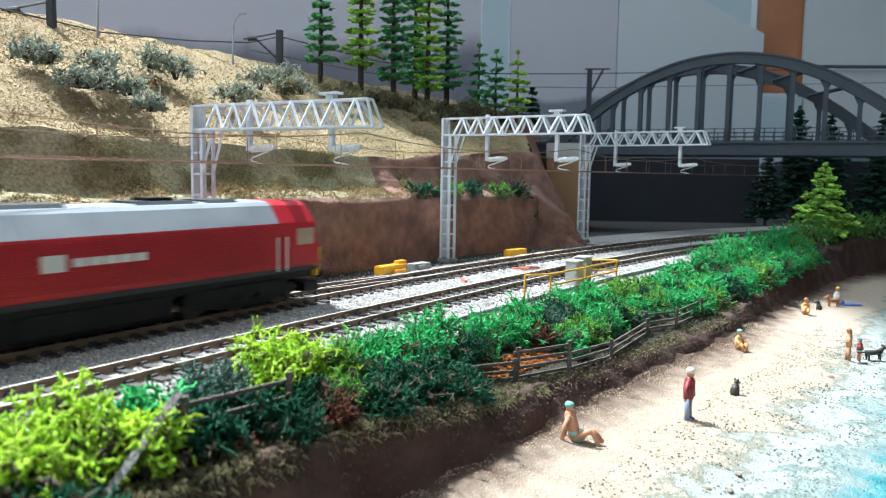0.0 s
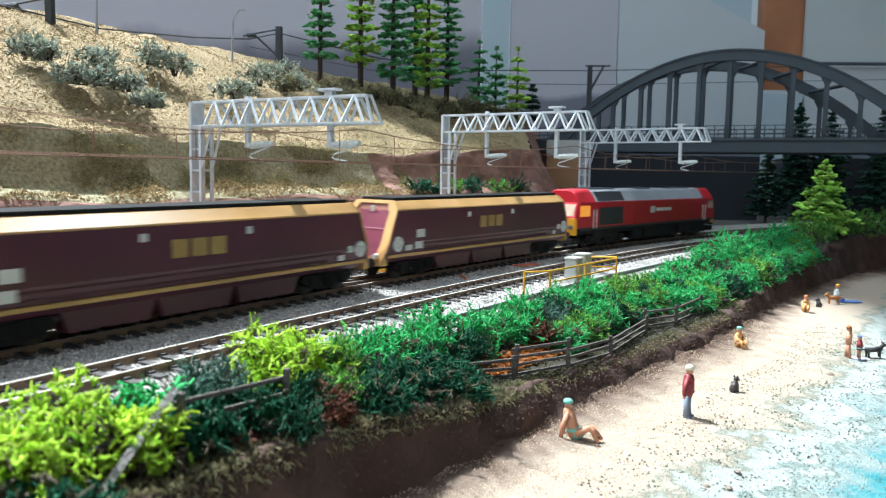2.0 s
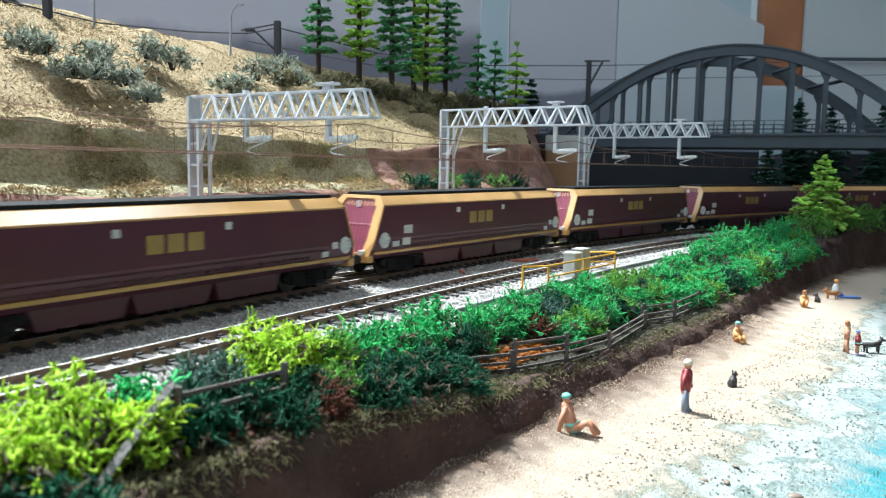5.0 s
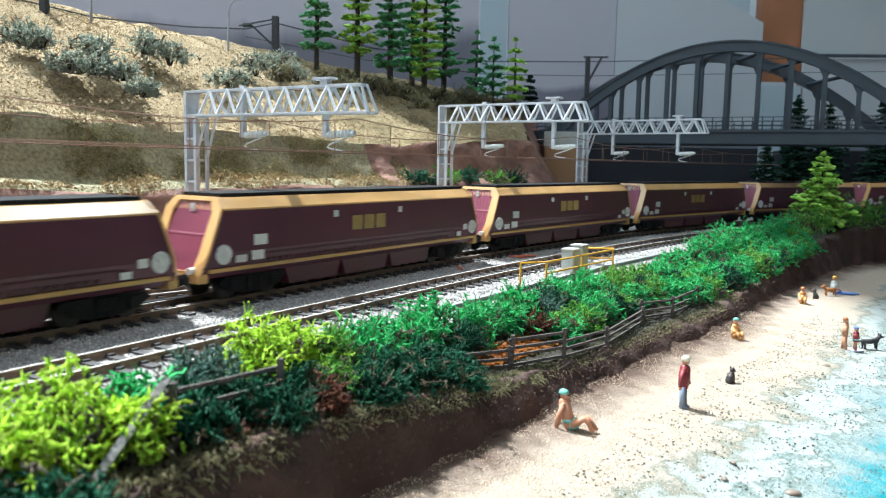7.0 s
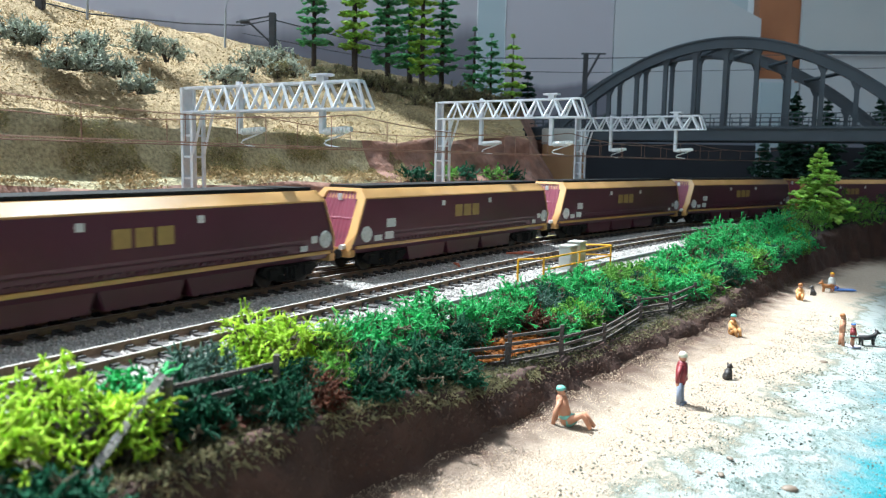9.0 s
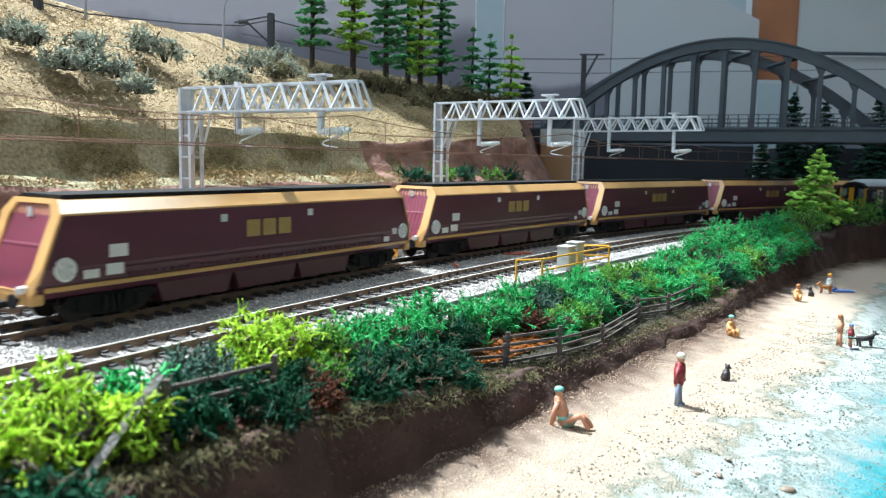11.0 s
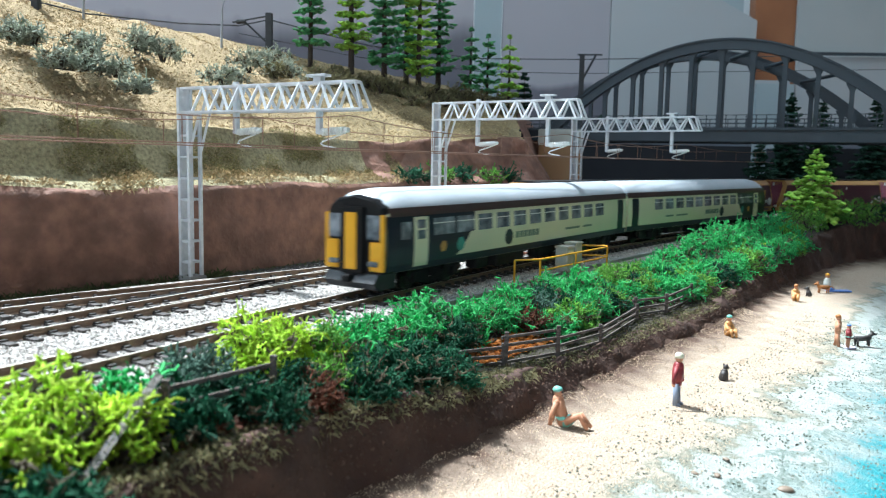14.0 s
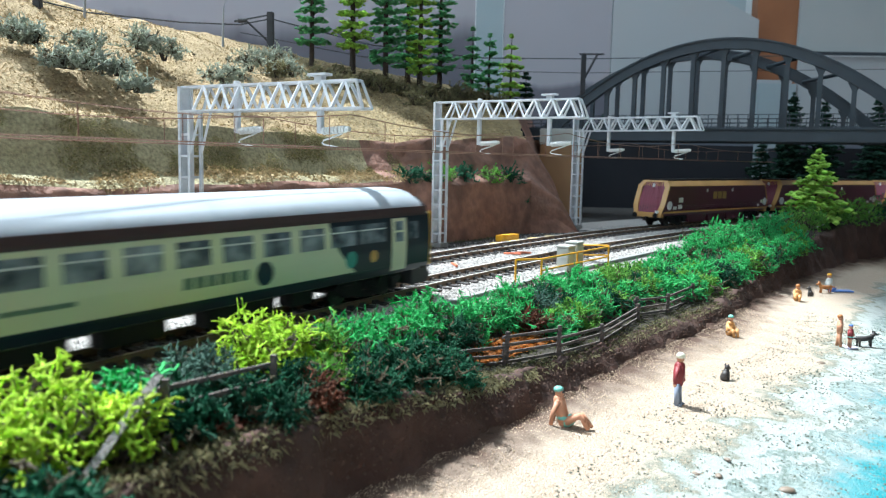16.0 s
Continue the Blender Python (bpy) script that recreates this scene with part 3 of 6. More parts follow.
def track(label, dfun, s0, s1, n0, n1):
    t = thing("railway_track", Matrix(), label, "railway track", "tracks")
    ss = steps(s0, s1, int((s1 - s0) / 12))
    for side in (-8.25, 8.25):
        rail("rail", ss, lambda s, side=side: dfun(s) + side, t)
    far_v, far_f = [], []
    src_v = np.array([tuple(v.co) for v in SLEEPER_ME.vertices]) / K
    src_f = [list(p.vertices) for p in SLEEPER_ME.polygons]
    s = s0 + 5
    while s < s1:
        p, h = on(s, float(dfun(s)), 0), float(line(s)[2])
        h += math.atan((float(dfun(s + 5)) - float(dfun(s - 5))) / 10)
        if n0 < s < n1:
            piece("sleeper", SLEEPER_ME, t, Matrix.Translation(p * K) @ Matrix.Rotation(h, 4, "Z"))
        else:
            c, q = math.cos(h), math.sin(h)
            base = len(far_v)
            far_v += [(p.x + c * x - q * y, p.y + q * x + c * y, p.z + z) for x, y, z in src_v]
            far_f += [[base + i for i in f] for f in src_f]
        s += PITCH
    if far_v:
        tagged(piece("sleeper_strip", mesh_from("sleeper_strip", far_v, far_f, SLEEPER), t), "", "", "", "stuff")
    return t


track("front railway track with rusty rails on pale ballast", lambda s: 0.0 * s, -2650, 3400, -120, 900)
track("back railway track with rusty rails on pale ballast", lambda s: BACK + 0.0 * s, -2650, 3400, -120, 900)
sid = track("diverging siding track joining the back track at points", siding, -700, 262, -150, 225)
rail("check_rail", steps(60, 120, 8), lambda s: siding(s) + 5.6, sid)
rail("check_rail", steps(60, 120, 8), lambda s: BACK - 5.6 + 0 * s, sid)
frog = tagged(part("frog", prism([(-42, -1.2), (30, -0.4), (42, 0.3), (-42, 2.2)], -2.8, -0.4, axis="z"), BLACK, sid), "black plastic points frog")
fp, fh = on(96, 67.5, 0), float(line(96)[2])
frog.matrix_basis = at(fp.x, fp.y, 0.0, 0, 0, math.degrees(fh) - 5)

# loose ballast stones
rng = np.random.default_rng(7)


def stones(name, count, s_rng, d_fun, z_fun, r, material, label):
    base = np.array([(1, 0, 0), (-0.7, 0.8, 0), (-0.6, -0.9, 0.1), (0.1, 0.1, 0.9), (0.1, -0.1, -0.6)])
    tri = np.array([(0, 1, 3), (1, 2, 3), (2, 0, 3), (1, 0, 4), (2, 1, 4), (0, 2, 4)])
    s = rng.uniform(*s_rng, count)
    d = d_fun(s, rng.random(count))
    x, y, h = line(s, d)
    z = z_fun(s, d)
    rad = rng.uniform(*r, count)
    a = rng.uniform(0, 2 * np.pi, count)
    b = rng.uniform(0, 2 * np.pi, count)
    v = base[None] * rad[:, None, None] * rng.uniform(0.7, 1.3, (count, 5, 3))
    ca, sa, cb, sb = np.cos(a)[:, None], np.sin(a)[:, None], np.cos(b)[:, None], np.sin(b)[:, None]
    vx, vy = ca * v[..., 0] - sa * v[..., 1], sa * v[..., 0] + ca * v[..., 1]
    vz = v[..., 2]
    vy, vz = cb * vy - sb * vz, sb * vy + cb * vz
    pts = np.stack([vx + x[:, None], vy + y[:, None], vz + z[:, None]], -1).reshape(-1, 3)
    faces = (tri[None] + (np.arange(count) * 5)[:, None, None]).reshape(-1, 3)
    return tagged(piece(name, mesh_from(name, pts, faces, material)), label, "stones", "", "stuff")


def bed_z(s, d):
    return np.interp(d, [-40, -30, -22, 22, 28, 34, 80, 92, 118], [-9, -6, -3.2, -3.2, -4.4, -3.2, -3.2, -4.5, -4.5]) + 0.1


stones("ballast_stones", 42000, (-60, 620), lambda s, u: -26 + 132 * u, bed_z, (0.35, 0.85), STONES, "loose pale grey ballast stones between the rails")
stones("ballast_stones", 9000, (620, 1150), lambda s, u: -26 + 132 * u, bed_z, (0.5, 1.0), STONES, "loose pale grey ballast stones between the rails")

DARKCHIP = mat("dark_lineside_chippings", (0.1, 0.092, 0.085), 0.95, col2=(0.05, 0.046, 0.042), scale=400, rand=0.5)
stones("dark_chippings", 9000, (-60, 560), lambda s, u: 86 + 30 * u, lambda s, d: np.full(len(s), -4.3), (0.4, 1.3), DARKCHIP, "dark grey chippings between the back track and cliff")

# ---- rolling stock ----


def sec_ring(sec, xf, sign):
    return [(sign * xf(z), y, z) for y, z in sec]


def wheelset(parent, x, r=6.6, name="wheelset"):
    bm = tube([(x, -11, r), (x, 11, r)], 1.2, 6)
    for y in (-8.6, 8.6):
        tube([(x, y - 1.2, r), (x, y + 1.2, r)], r, 16, bm)
        tube([(x, y * 1.17 - 0.4, r), (x, y * 1.17 + 0.4, r)], [r * 0.62, r * 0.55], 12, bm)
    return part(name, bm, WHEEL, parent)


def bogie(parent, x, wheels, half_w=13.5, r=6.6, height=12.0, name="bogie"):
    span = max(wheels) - min(wheels)
    bm = bmesh.new()
    for y in (-half_w, half_w):
        s = 1 if y > 0 else -1
        prism([(x - span / 2 - 8, 8), (x - span / 2 - 5, 10.5), (x - span / 4, 10.5), (x - 4, 5), (x + 4, 5), (x + span / 4, 10.5),
               (x + span / 2 + 5, 10.5), (x + span / 2 + 8, 8), (x + span / 2 + 3, 5), (x + 6, 2.6), (x - 6, 2.6), (x - span / 2 - 3, 5)], y - 1, y + 1, bm, axis="y")
        for w in wheels:
            box(x + w - 2.6, x + w + 2.6, y - 1 + s * 1.2, y + 1 + s * 1.2, 4.4, 9.2, bm=bm)
        for k in (-1.8, 0, 1.8):
            tube([(x + k * 1.6, y + s * 1.3, 3.4), (x + k * 1.6, y + s * 1.3, 9.6)], 1.0, 6, bm)
    box(x - 6, x + 6, -half_w, half_w, 6, height, bm=bm)
    ob = part(name, bm, BLACK, parent)
    for w in wheels:
        wheelset(ob, x + w, r)
    return ob


def buffers(parent, xe, z=12.6, label=""):
    for y in (-11.5, 11.5):
        bm = tube([(xe - 2, y, z), (xe + 3.4 * (1 if xe > 0 else -1), y, z)], 1.2, 8)
        e = xe + 3.4 * (1 if xe > 0 else -1)
        tube([(e, y, z), (e + 0.8 * (1 if xe > 0 else -1), y, z)], 2.6, 12, bm)
        part("buffer", bm, BLACK, parent)


def hopper_wagon():
    t = thing("hopper_wagon", Matrix(), "maroon bogie coal hopper wagon with ochre edges", "wagon", "coal train")
    xf = lambda z: 115.5 - max(0.0, z - 15) * 0.40
    sec = [(14, 11), (16.4, 15.5), (17.6, 22), (17.6, 40.8), (-17.6, 40.8), (-17.6, 22), (-16.4, 15.5), (-14, 11)]
    part("body", loft([sec_ring(sec, xf, -1), sec_ring(sec, xf, 1)]), MAROON, t)
    top = [(17.9, 40.4), (17.7, 41.2), (13.4, 45.7), (12.6, 46), (-12.6, 46), (-13.4, 45.7), (-17.7, 41.2), (-17.9, 40.4)]
    xt = lambda z: xf(z) + 0.4
    part("top_edge", loft([sec_ring(top, xt, -1), sec_ring(top, xt, 1)]), GOLD, t, "ochre yellow sloping top edge")
    part("load", box(-102, 102, -12.4, 12.4, 45.8, 47.6, 0.3), BLACK, t, "black open hopper top")
    # ends
    for sgn in (-1, 1):
        pts_o = [(15.2, 11.5), (18.1, 22), (18.1, 41.2), (13.4, 46.2), (-13.4, 46.2), (-18.1, 41.2), (-18.1, 22), (-15.2, 11.5)]
        pts_i = [(11.0, 14.5), (12.6, 22), (12.8, 40.0), (10.2, 44.4), (-10.2, 44.4), (-12.8, 40.0), (-12.6, 22), (-11.0, 14.5)]
        fr = bmesh.new()
        rows = []
        for off, pts in ((0.0, pts_o), (1.3, pts_o), (1.3, pts_i), (0.0, pts_i)):
            rows.append([fr.verts.new((sgn * (xf(z) + off), y, z)) for y, z in pts])
        for a, b in zip(rows, rows[1:]):
            for i in range(8):
                fr.faces.new((a[i], a[(i + 1) % 8], b[(i + 1) % 8], b[i]))
        part("end_frame", fr, GOLD, t, "ochre yellow end frame")
        pan = bmesh.new()
        n = 27
        grid = []
        for z in (13.2, 29.2, 29.5, 30.2, 30.5, 45.2):
            w = float(np.interp(z, [13, 22, 37, 45], [11.4, 12.8, 12.9, 10.2]))
            grid.append([pan.verts.new((sgn * (xf(z) + 0.25 + (0.35 if (i // 1) % 3 else 0.0) + (0.12 if 29.4 < z < 30.3 else 0)), -w + 2 * w * i / n, z)) for i in range(n + 1)])
        for a, b in zip(grid, grid[1:]):
            for i in range(n):
                pan.faces.new((a[i], a[i + 1], b[i + 1], b[i]))
        part("end_panel", pan, MAROON_END, t, "corrugated maroon end panel")
        hb = box(min(sgn * 112, sgn * 117), max(sgn * 112, sgn * 117), -16, 16, 9.4, 13.4, 0.4)
        part("headstock", hb, GOLD, t)
        part("coupling", tube([(sgn * 116, 0, 9), (sgn * 121, 0, 8.5)], 1.5, 8), BLACK, t)
        part("marker_lamp", tube([(sgn * 116, -11.5, 15), (sgn * 119, -11.5, 15)], 1.5, 10), WHITE, t, "white round tail lamp")
        part("data_plate", box(min(sgn * (xf(40) + 0.6), sgn * (xf(40) + 1.1)), max(sgn * (xf(40) + 0.6), sgn * (xf(40) + 1.1)), -1.3, 1.3, 39.5, 43), WHITE, t)
        buffers(t, sgn * 117, 11.6)
    # sides
    for y in (-1, 1):
        part("sole_bar", box(-112, 112, min(y * 15.2, y * 17.4), max(y * 15.2, y * 17.4), 13.6, 15.4, 0.25), GOLD, t, "ochre yellow sole bar strip")
        ribs = bmesh.new()
        for i in range(40):
            x = -78 + i * 4.0
            box(x, x + 2.2, min(y * 16.8, y * 17.5), max(y * 16.8, y * 17.5), 16.2, 17.6, bm=ribs)
        box(-90, 90, min(y * 16.6, y * 17.9), max(y * 16.6, y * 17.9), 19.6, 20.3, bm=ribs)
        part("door_gear", ribs, MAROON, t)
        face = y * 17.75
        for x0, x1, z0, z1 in ((-32, -28.5, 34.4, 37.6), (24, 27.5, 34.4, 37.6), (-87, -79, 24.2, 29.0), (-88.5, -81, 17.6, 21.8), (-98, -91.5, 17.2, 20.4),
                               (96, 100.5, 20, 23.5), (88, 93, 16.4, 19.2)):
            part("data_plate", box(x0, x1, min(face, face + y * 0.25), max(face, face + y * 0.25), z0, z1), WHITE, t)
        for x in (-105, 106.5):
            wy = face - y * 0.6
            rim = [(x + 3.7 * math.cos(a), wy + y * 0.9, 21.4 + 3.7 * math.sin(a)) for a in [2 * math.pi * i / 20 for i in range(21)]]
            disc = tube(rim, 0.75, 5)
            for a in (0.3, 1.35, 2.4):
                dx, dz = 3.5 * math.cos(a), 3.5 * math.sin(a)
                tube([(x - dx, wy + y * 0.9, 21.4 - dz), (x + dx, wy + y * 0.9, 21.4 + dz)], 0.55, 5, disc)
            tube([(x, wy - y * 0.6, 21.4), (x, wy + y * 1.5, 21.4)], 1.3, 10, disc)
            tube([(x, wy + y * 0.3, 21.4), (x, wy + y * 0.65, 21.4)], 3.5, 18, disc)
            part("brake_wheel", disc, WHITE, t, "white spoked handbrake wheel")
        # the operator's mark as three plain blocks
        for k in range(3):
            part("side_marking", box(-17 + k * 10.2, -8.6 + k * 10.2, min(face, face + y * 0.2), max(face, face + y * 0.2), 26.8, 34.4, 0.1), GOLDMARK, t, "gold block marking")
    for x0, x1 in ((-63, -22), (-21, 20), (21, 62)):
        part("discharge_chute", prism([(x0, 11.5), (x1, 11.5), (x1 - 3, 3.2), (x0 + 3, 3.2)], -14, 14, axis="y"), MAROON, t)
    part("underframe", box(-108, 108, -7, 7, 8, 12), BLACK, t)
    for x in (-84, 84):
        bogie(t, x, (-12.5, 12.5))
    return t


def diesel_loco():
    t = thing("diesel_locomotive", Matrix(), "red diesel freight locomotive with grey roof and yellow cab end", "locomotive", "coal train")
    body = [(17.2, 17.6), (17.4, 18.4), (17.4, 38.5), (17.0, 39.4), (-17.0, 39.4), (-17.4, 38.5), (-17.4, 18.4), (-17.2, 17.6)]

    def xf(z):
        return float(np.interp(z, [13, 26, 38, 50], [137, 138.5, 134.5, 129]))
    part("body", loft([sec_ring(body, lambda z: xf(z) - 1, -1), sec_ring(body, lambda z: xf(z) - 1, 1)]), RED, t, "red bodyside")
    roof = [(17.0, 39.4), (11.5, 47.6), (9.5, 49.2), (6, 50), (-6, 50), (-9.5, 49.2), (-11.5, 47.6), (-17.0, 39.4)]
    part("roof", loft([[(x, y, z) for y, z in roof] for x in (-108, 108)]), LOCOGREY, t, "grey roof")
    for sgn in (-1, 1):
        cabroof = loft([[(sgn * 108, y, z + 0.1) for y, z in roof], [(sgn * xf(44), y, z - 0.4) for y, z in roof], [(sgn * (xf(50) + 5), y * 0.96, 39.4 + (z - 39.4) * 0.86) for y, z in roof]])
        part("cab_roof", cabroof, RED, t, "red cab roof")
        # cab front: red window part above, yellow nose below
        up = [(17.0, 26), (16.6, 39.4), (-16.6, 39.4), (-17.0, 26)]
        part("cab_front", loft([[(sgn * (xf(z) - 5), y, z) for y, z in up], [(sgn * xf(z), y * 0.94, z) for y, z in up]]), RED, t)
        dn = [(16.6, 12), (17.2, 17), (17.2, 26.2), (-17.2, 26.2), (-17.2, 17), (-16.6, 12)]
        part("nose", loft([[(sgn * (xf(z) - 1.2), y * 0.985, z) for y, z in dn], [(sgn * (xf(z) + 0.5), y * 0.95, z) for y, z in dn]]), YELLOW, t, "yellow lower cab front")
        for y0, y1 in ((-14.2, -1.2), (1.2, 14.2)):
            w = [(y0, 27.8), (y1, 27.8), (y1, 37.6), (y0, 37.6)]
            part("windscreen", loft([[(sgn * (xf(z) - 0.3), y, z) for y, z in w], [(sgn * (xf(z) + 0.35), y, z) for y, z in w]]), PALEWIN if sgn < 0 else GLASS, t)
        for y in (-11.5, 11.5):
            part("headlight", box(min(sgn * 138.5, sgn * 140.2), max(sgn * 138.5, sgn * 140.2), y - 2.6, y + 2.6, 17.5, 20.5, 0.4), GLASS, t)
        part("valance", box(min(sgn * 128, sgn * 139.4), max(sgn * 128, sgn * 139.4), -15, 15, 4.5, 9.4, 0.6), BLACK, t)
        buffers(t, sgn * 139)
    for y in (-1, 1):
        f0 = y * 17.4
        lo, hi = min(f0, f0 + y * 0.35), max(f0, f0 + y * 0.35)
        part("cab_window", box(-133, -118, lo, hi, 27.5, 36.5, 0.3), ORANGE_GLASS, t, "amber lit cab side window")
        part("cab_window", box(120, 132, lo, hi, 28.5, 36.5, 0.3), PALEWIN, t)
        part("grille", box(-102, -62, lo, hi, 19.5, 34.5), DARKGREY, t, "dark air intake grille")
        for x in (-113, -108, 106, 112):
            part("handrail", tube([(x, f0 + y * 0.9, 17), (x, f0 + y * 0.9, 33)], 0.45, 6), WHITE, t)
        lou = bmesh.new()
        for i in range(18):
            z = 20 + i * 1.0
            box(-40, 100, lo, lo + (hi - lo), z, z + 0.45, bm=lou)
        part("louvres", lou, RED, t)
        part("sill", box(-133, 133, min(y * 16.2, y * 17.7), max(y * 16.2, y * 17.7), 15.9, 18.0), DARKGREY, t)
        part("emblem", box(-10, -1, min(f0, f0 + y * 0.6), max(f0, f0 + y * 0.6), 27.5, 33.5), WHITE, t, "plain white square emblem")
        for k in range(5):
            part("side_marking", box(2 + k * 6.4, 7.4 + k * 6.4, min(f0, f0 + y * 0.6), max(f0, f0 + y * 0.6), 28.8, 31.8), WHITE, t)
        part("battery_box", box(-40, -20, min(y * 11, y * 16), max(y * 11, y * 16), 4, 13.2, 0.6), BLACK, t)
    tank = [(13, 2.6), (16.2, 5), (16.2, 12.8), (-16.2, 12.8), (-16.2, 5), (-13, 2.6)]
    part("fuel_tank", loft([[(x, y, z) for y, z in tank] for x in (-18, 46)]), BLACK, t)
    part("underframe", box(-132, 132, -15.6, 15.6, 12.0, 17.8, 0.5), BLACK, t)
    for y in (-1, 1):
        for x0, x1 in ((-112, -64), (52, 116)):
            part("bogie_valance", prism([(x0, 7), (x0 + 5, 5), (x0 + 14, 8.5), (x1 - 14, 8.5), (x1 - 5, 5), (x1, 7), (x1 - 2, 13), (x0 + 2, 13)], min(y * 14.6, y * 16.4), max(y * 14.6, y * 16.4), axis="y", bevel=0.3), BLACK, t)
    for x0, x1, m in ((-106, -62, DARKGREY), (-20, 6, DARKGREY), (36, 66, DARKGREY), (72, 90, DARKGREY)):
        hat = [(8.8, 49.2), (7, 50.9), (-7, 50.9), (-8.8, 49.2)]
        part("roof_grille", loft([[(x, y, z) for y, z in hat] for x in (x0, x1)]), m, t)
    slope = [(16.7, 40.2), (11.6, 47.9), (11.4, 47.5), (16.5, 39.9)]
    for y in (-1, 1):
        part("roof_grille", loft([[(x, y * a, z) for a, z in slope] for x in (-104, -58)]), DARKGREY, t)
    part("exhaust", box(44, 58, -5, 5, 50.5, 52.2, 0.4), BLACK, t)
    for x in (-88, 88):
        bogie(t, x, (-26, 0, 26), 14.5)
    return t


def railcar():
    t = thing("railcar_coach", Matrix(), "cream and dark green diesel passenger railcar with grey roof", "railcar", "passenger train")
    L = 149.0
    side = [(16.6, 11), (17.6, 14), (18.0, 22), (17.9, 30), (17.2, 38)]
    roof_half = [(17.2, 38), (16.2, 41), (13.6, 44.4), (9, 47.4), (4, 48.9), (0, 49.3)]
    rect = side + [(-y, z) for y, z in reversed(side)]
    xb = -L + 6

    part("body", loft([[(x, y, z) for y, z in rect] for x in (-L + 2, L - 2)]), CREAM, t, "cream-green bodyside")
    rr = roof_half + [(-y, z) for y, z in reversed(roof_half) if y > 0]
    part("roof", loft([[(-L + 0.5, y * 0.96, 38 + (z - 38) * 0.9) for y, z in rr], [(-L + 6, y, z) for y, z in rr], [(L - 16, y, z) for y, z in rr],
                       [(L - 7, y * 0.985, 38 + (z - 38) * 0.93) for y, z in rr], [(L - 2, y * 0.93, 38 + (z - 38) * 0.62) for y, z in rr], [(L - 0.6, y * 0.86, 38 + (z - 38) * 0.2) for y, z in rr]]),
         ROOFGREY, t, "pale grey curved roof", True)
    for y in (-1, 1):
        def fy(z):
            return float(np.interp(z, [11, 14, 22, 30, 38, 41], [16.6, 17.6, 18.0, 17.9, 17.2, 16.2]))

        def skin(name, pts, m, off, lab=""):
            """A small panel lying on the side: outline of (x, z)."""
            return part(name, loft([[(x, y * (fy(z) - 0.3), z) for x, z in pts], [(x, y * (fy(z) + off), z) for x, z in pts]]), m, t, lab)

        def tall(name, left, right, z0, z1, m, off, lab=""):
            """A tall panel that follows the bulge of the side; left and right may depend on the height."""
            rings = []
            for k in range(13):
                z = z0 + (z1 - z0) * k / 12
                x0, x1 = left(z), right(z)
                rings.append([(x0, y * (fy(z) - 0.4), z), (x1, y * (fy(z) - 0.4), z), (x1, y * (fy(z) + off), z), (x0, y * (fy(z) + off), z)])
            return part(name, loft(rings), m, t, lab)
        # the dark cab section ends in a curve
        tall("cab_panel", lambda z: 72 + 22 * max(0.0, 1 - (z - 12) / 25) ** 1.8, lambda z: L - 1.8, 12, 37, DKGREEN, 0.14, "dark blue-green cab side")
        tall("sill_band", lambda z: -L + 2, lambda z: L - 3, 11.1, 15.0, DKGREEN, 0.2)
        tall("cantrail_band", lambda z: -L + 2, lambda z: L - 4, 36.6, 40.6, BROWNBAND, 0.4, "dark brown cantrail band")
        tall("end_door", lambda z: -L + 9, lambda z: -L + 19, 12.5, 36, DKGREEN, 0.25, "dark green end door")
        tall("cab_door", lambda z: L - 33.5, lambda z: L - 22, 12.5, 36, CREAM, 0.35, "cream cab-end door")
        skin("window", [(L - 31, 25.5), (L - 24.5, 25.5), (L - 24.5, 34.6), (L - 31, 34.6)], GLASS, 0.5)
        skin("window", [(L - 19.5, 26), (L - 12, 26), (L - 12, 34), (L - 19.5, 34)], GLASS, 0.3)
        xs = [(L - 57, L - 38.5), (L - 76, L - 59.5)]
        x = L - 80.5
        while x - 14.5 > -L + 28:
            xs.append((x - 14.0, x))
            x -= 19.6
        for x0, x1 in xs:
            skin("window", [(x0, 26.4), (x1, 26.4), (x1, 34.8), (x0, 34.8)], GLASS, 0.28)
            skin("window_bar", [(x0, 32.0), (x1, 32.0), (x1, 32.5), (x0, 32.5)], WHITE, 0.4)
        for xc, m, r in ((L - 63, TEAL, 3.6), (L - 47, AMBER, 2.7), (L - 114, DKGREEN, 4.4)):
            skin("disc_marking", [(xc + r * math.cos(a), 20.5 + r * math.sin(a)) for a in [2 * math.pi * i / 18 for i in range(18)]], m, 0.22)
        for k in range(6):
            skin("lettering_bar", [(L - 122 - k * 5, 19.2), (L - 122 - k * 5 - 4, 19.2), (L - 122 - k * 5 - 4, 23), (L - 122 - k * 5, 23)], GREYMARK, 0.16)
        for x0, x1 in ((-62, -40), (-82, -68)):
            skin("lettering_bar", [(x0, 19.8), (x1, 19.8), (x1, 21.2), (x0, 21.2)], GREYMARK, 0.16)
        for x0, x1 in ((-70, -40), (-30, -6), (10, 44), (52, 66)):
            part("equipment_box", box(x0, x1, min(y * 8, y * 15), max(y * 8, y * 15), 4 + 0.02 * abs(x0), 11, 0.6), BLACK, t)
    # cab end
    endr = [(17.2, 11), (17.6, 20), (17.2, 36), (15.5, 41), (11, 44.5), (0, 46.4)]
    ring = endr + [(-y, z) for y, z in reversed(endr) if y > 0]
    part("cab_front", loft([[(L - 8, y, z) for y, z in ring], [(L - 1.6, y * 0.98, z) for y, z in ring], [(L, y * 0.93, 11 + (z - 11) * 0.97) for y, z in ring]]), BLACK, t, "black cab front")
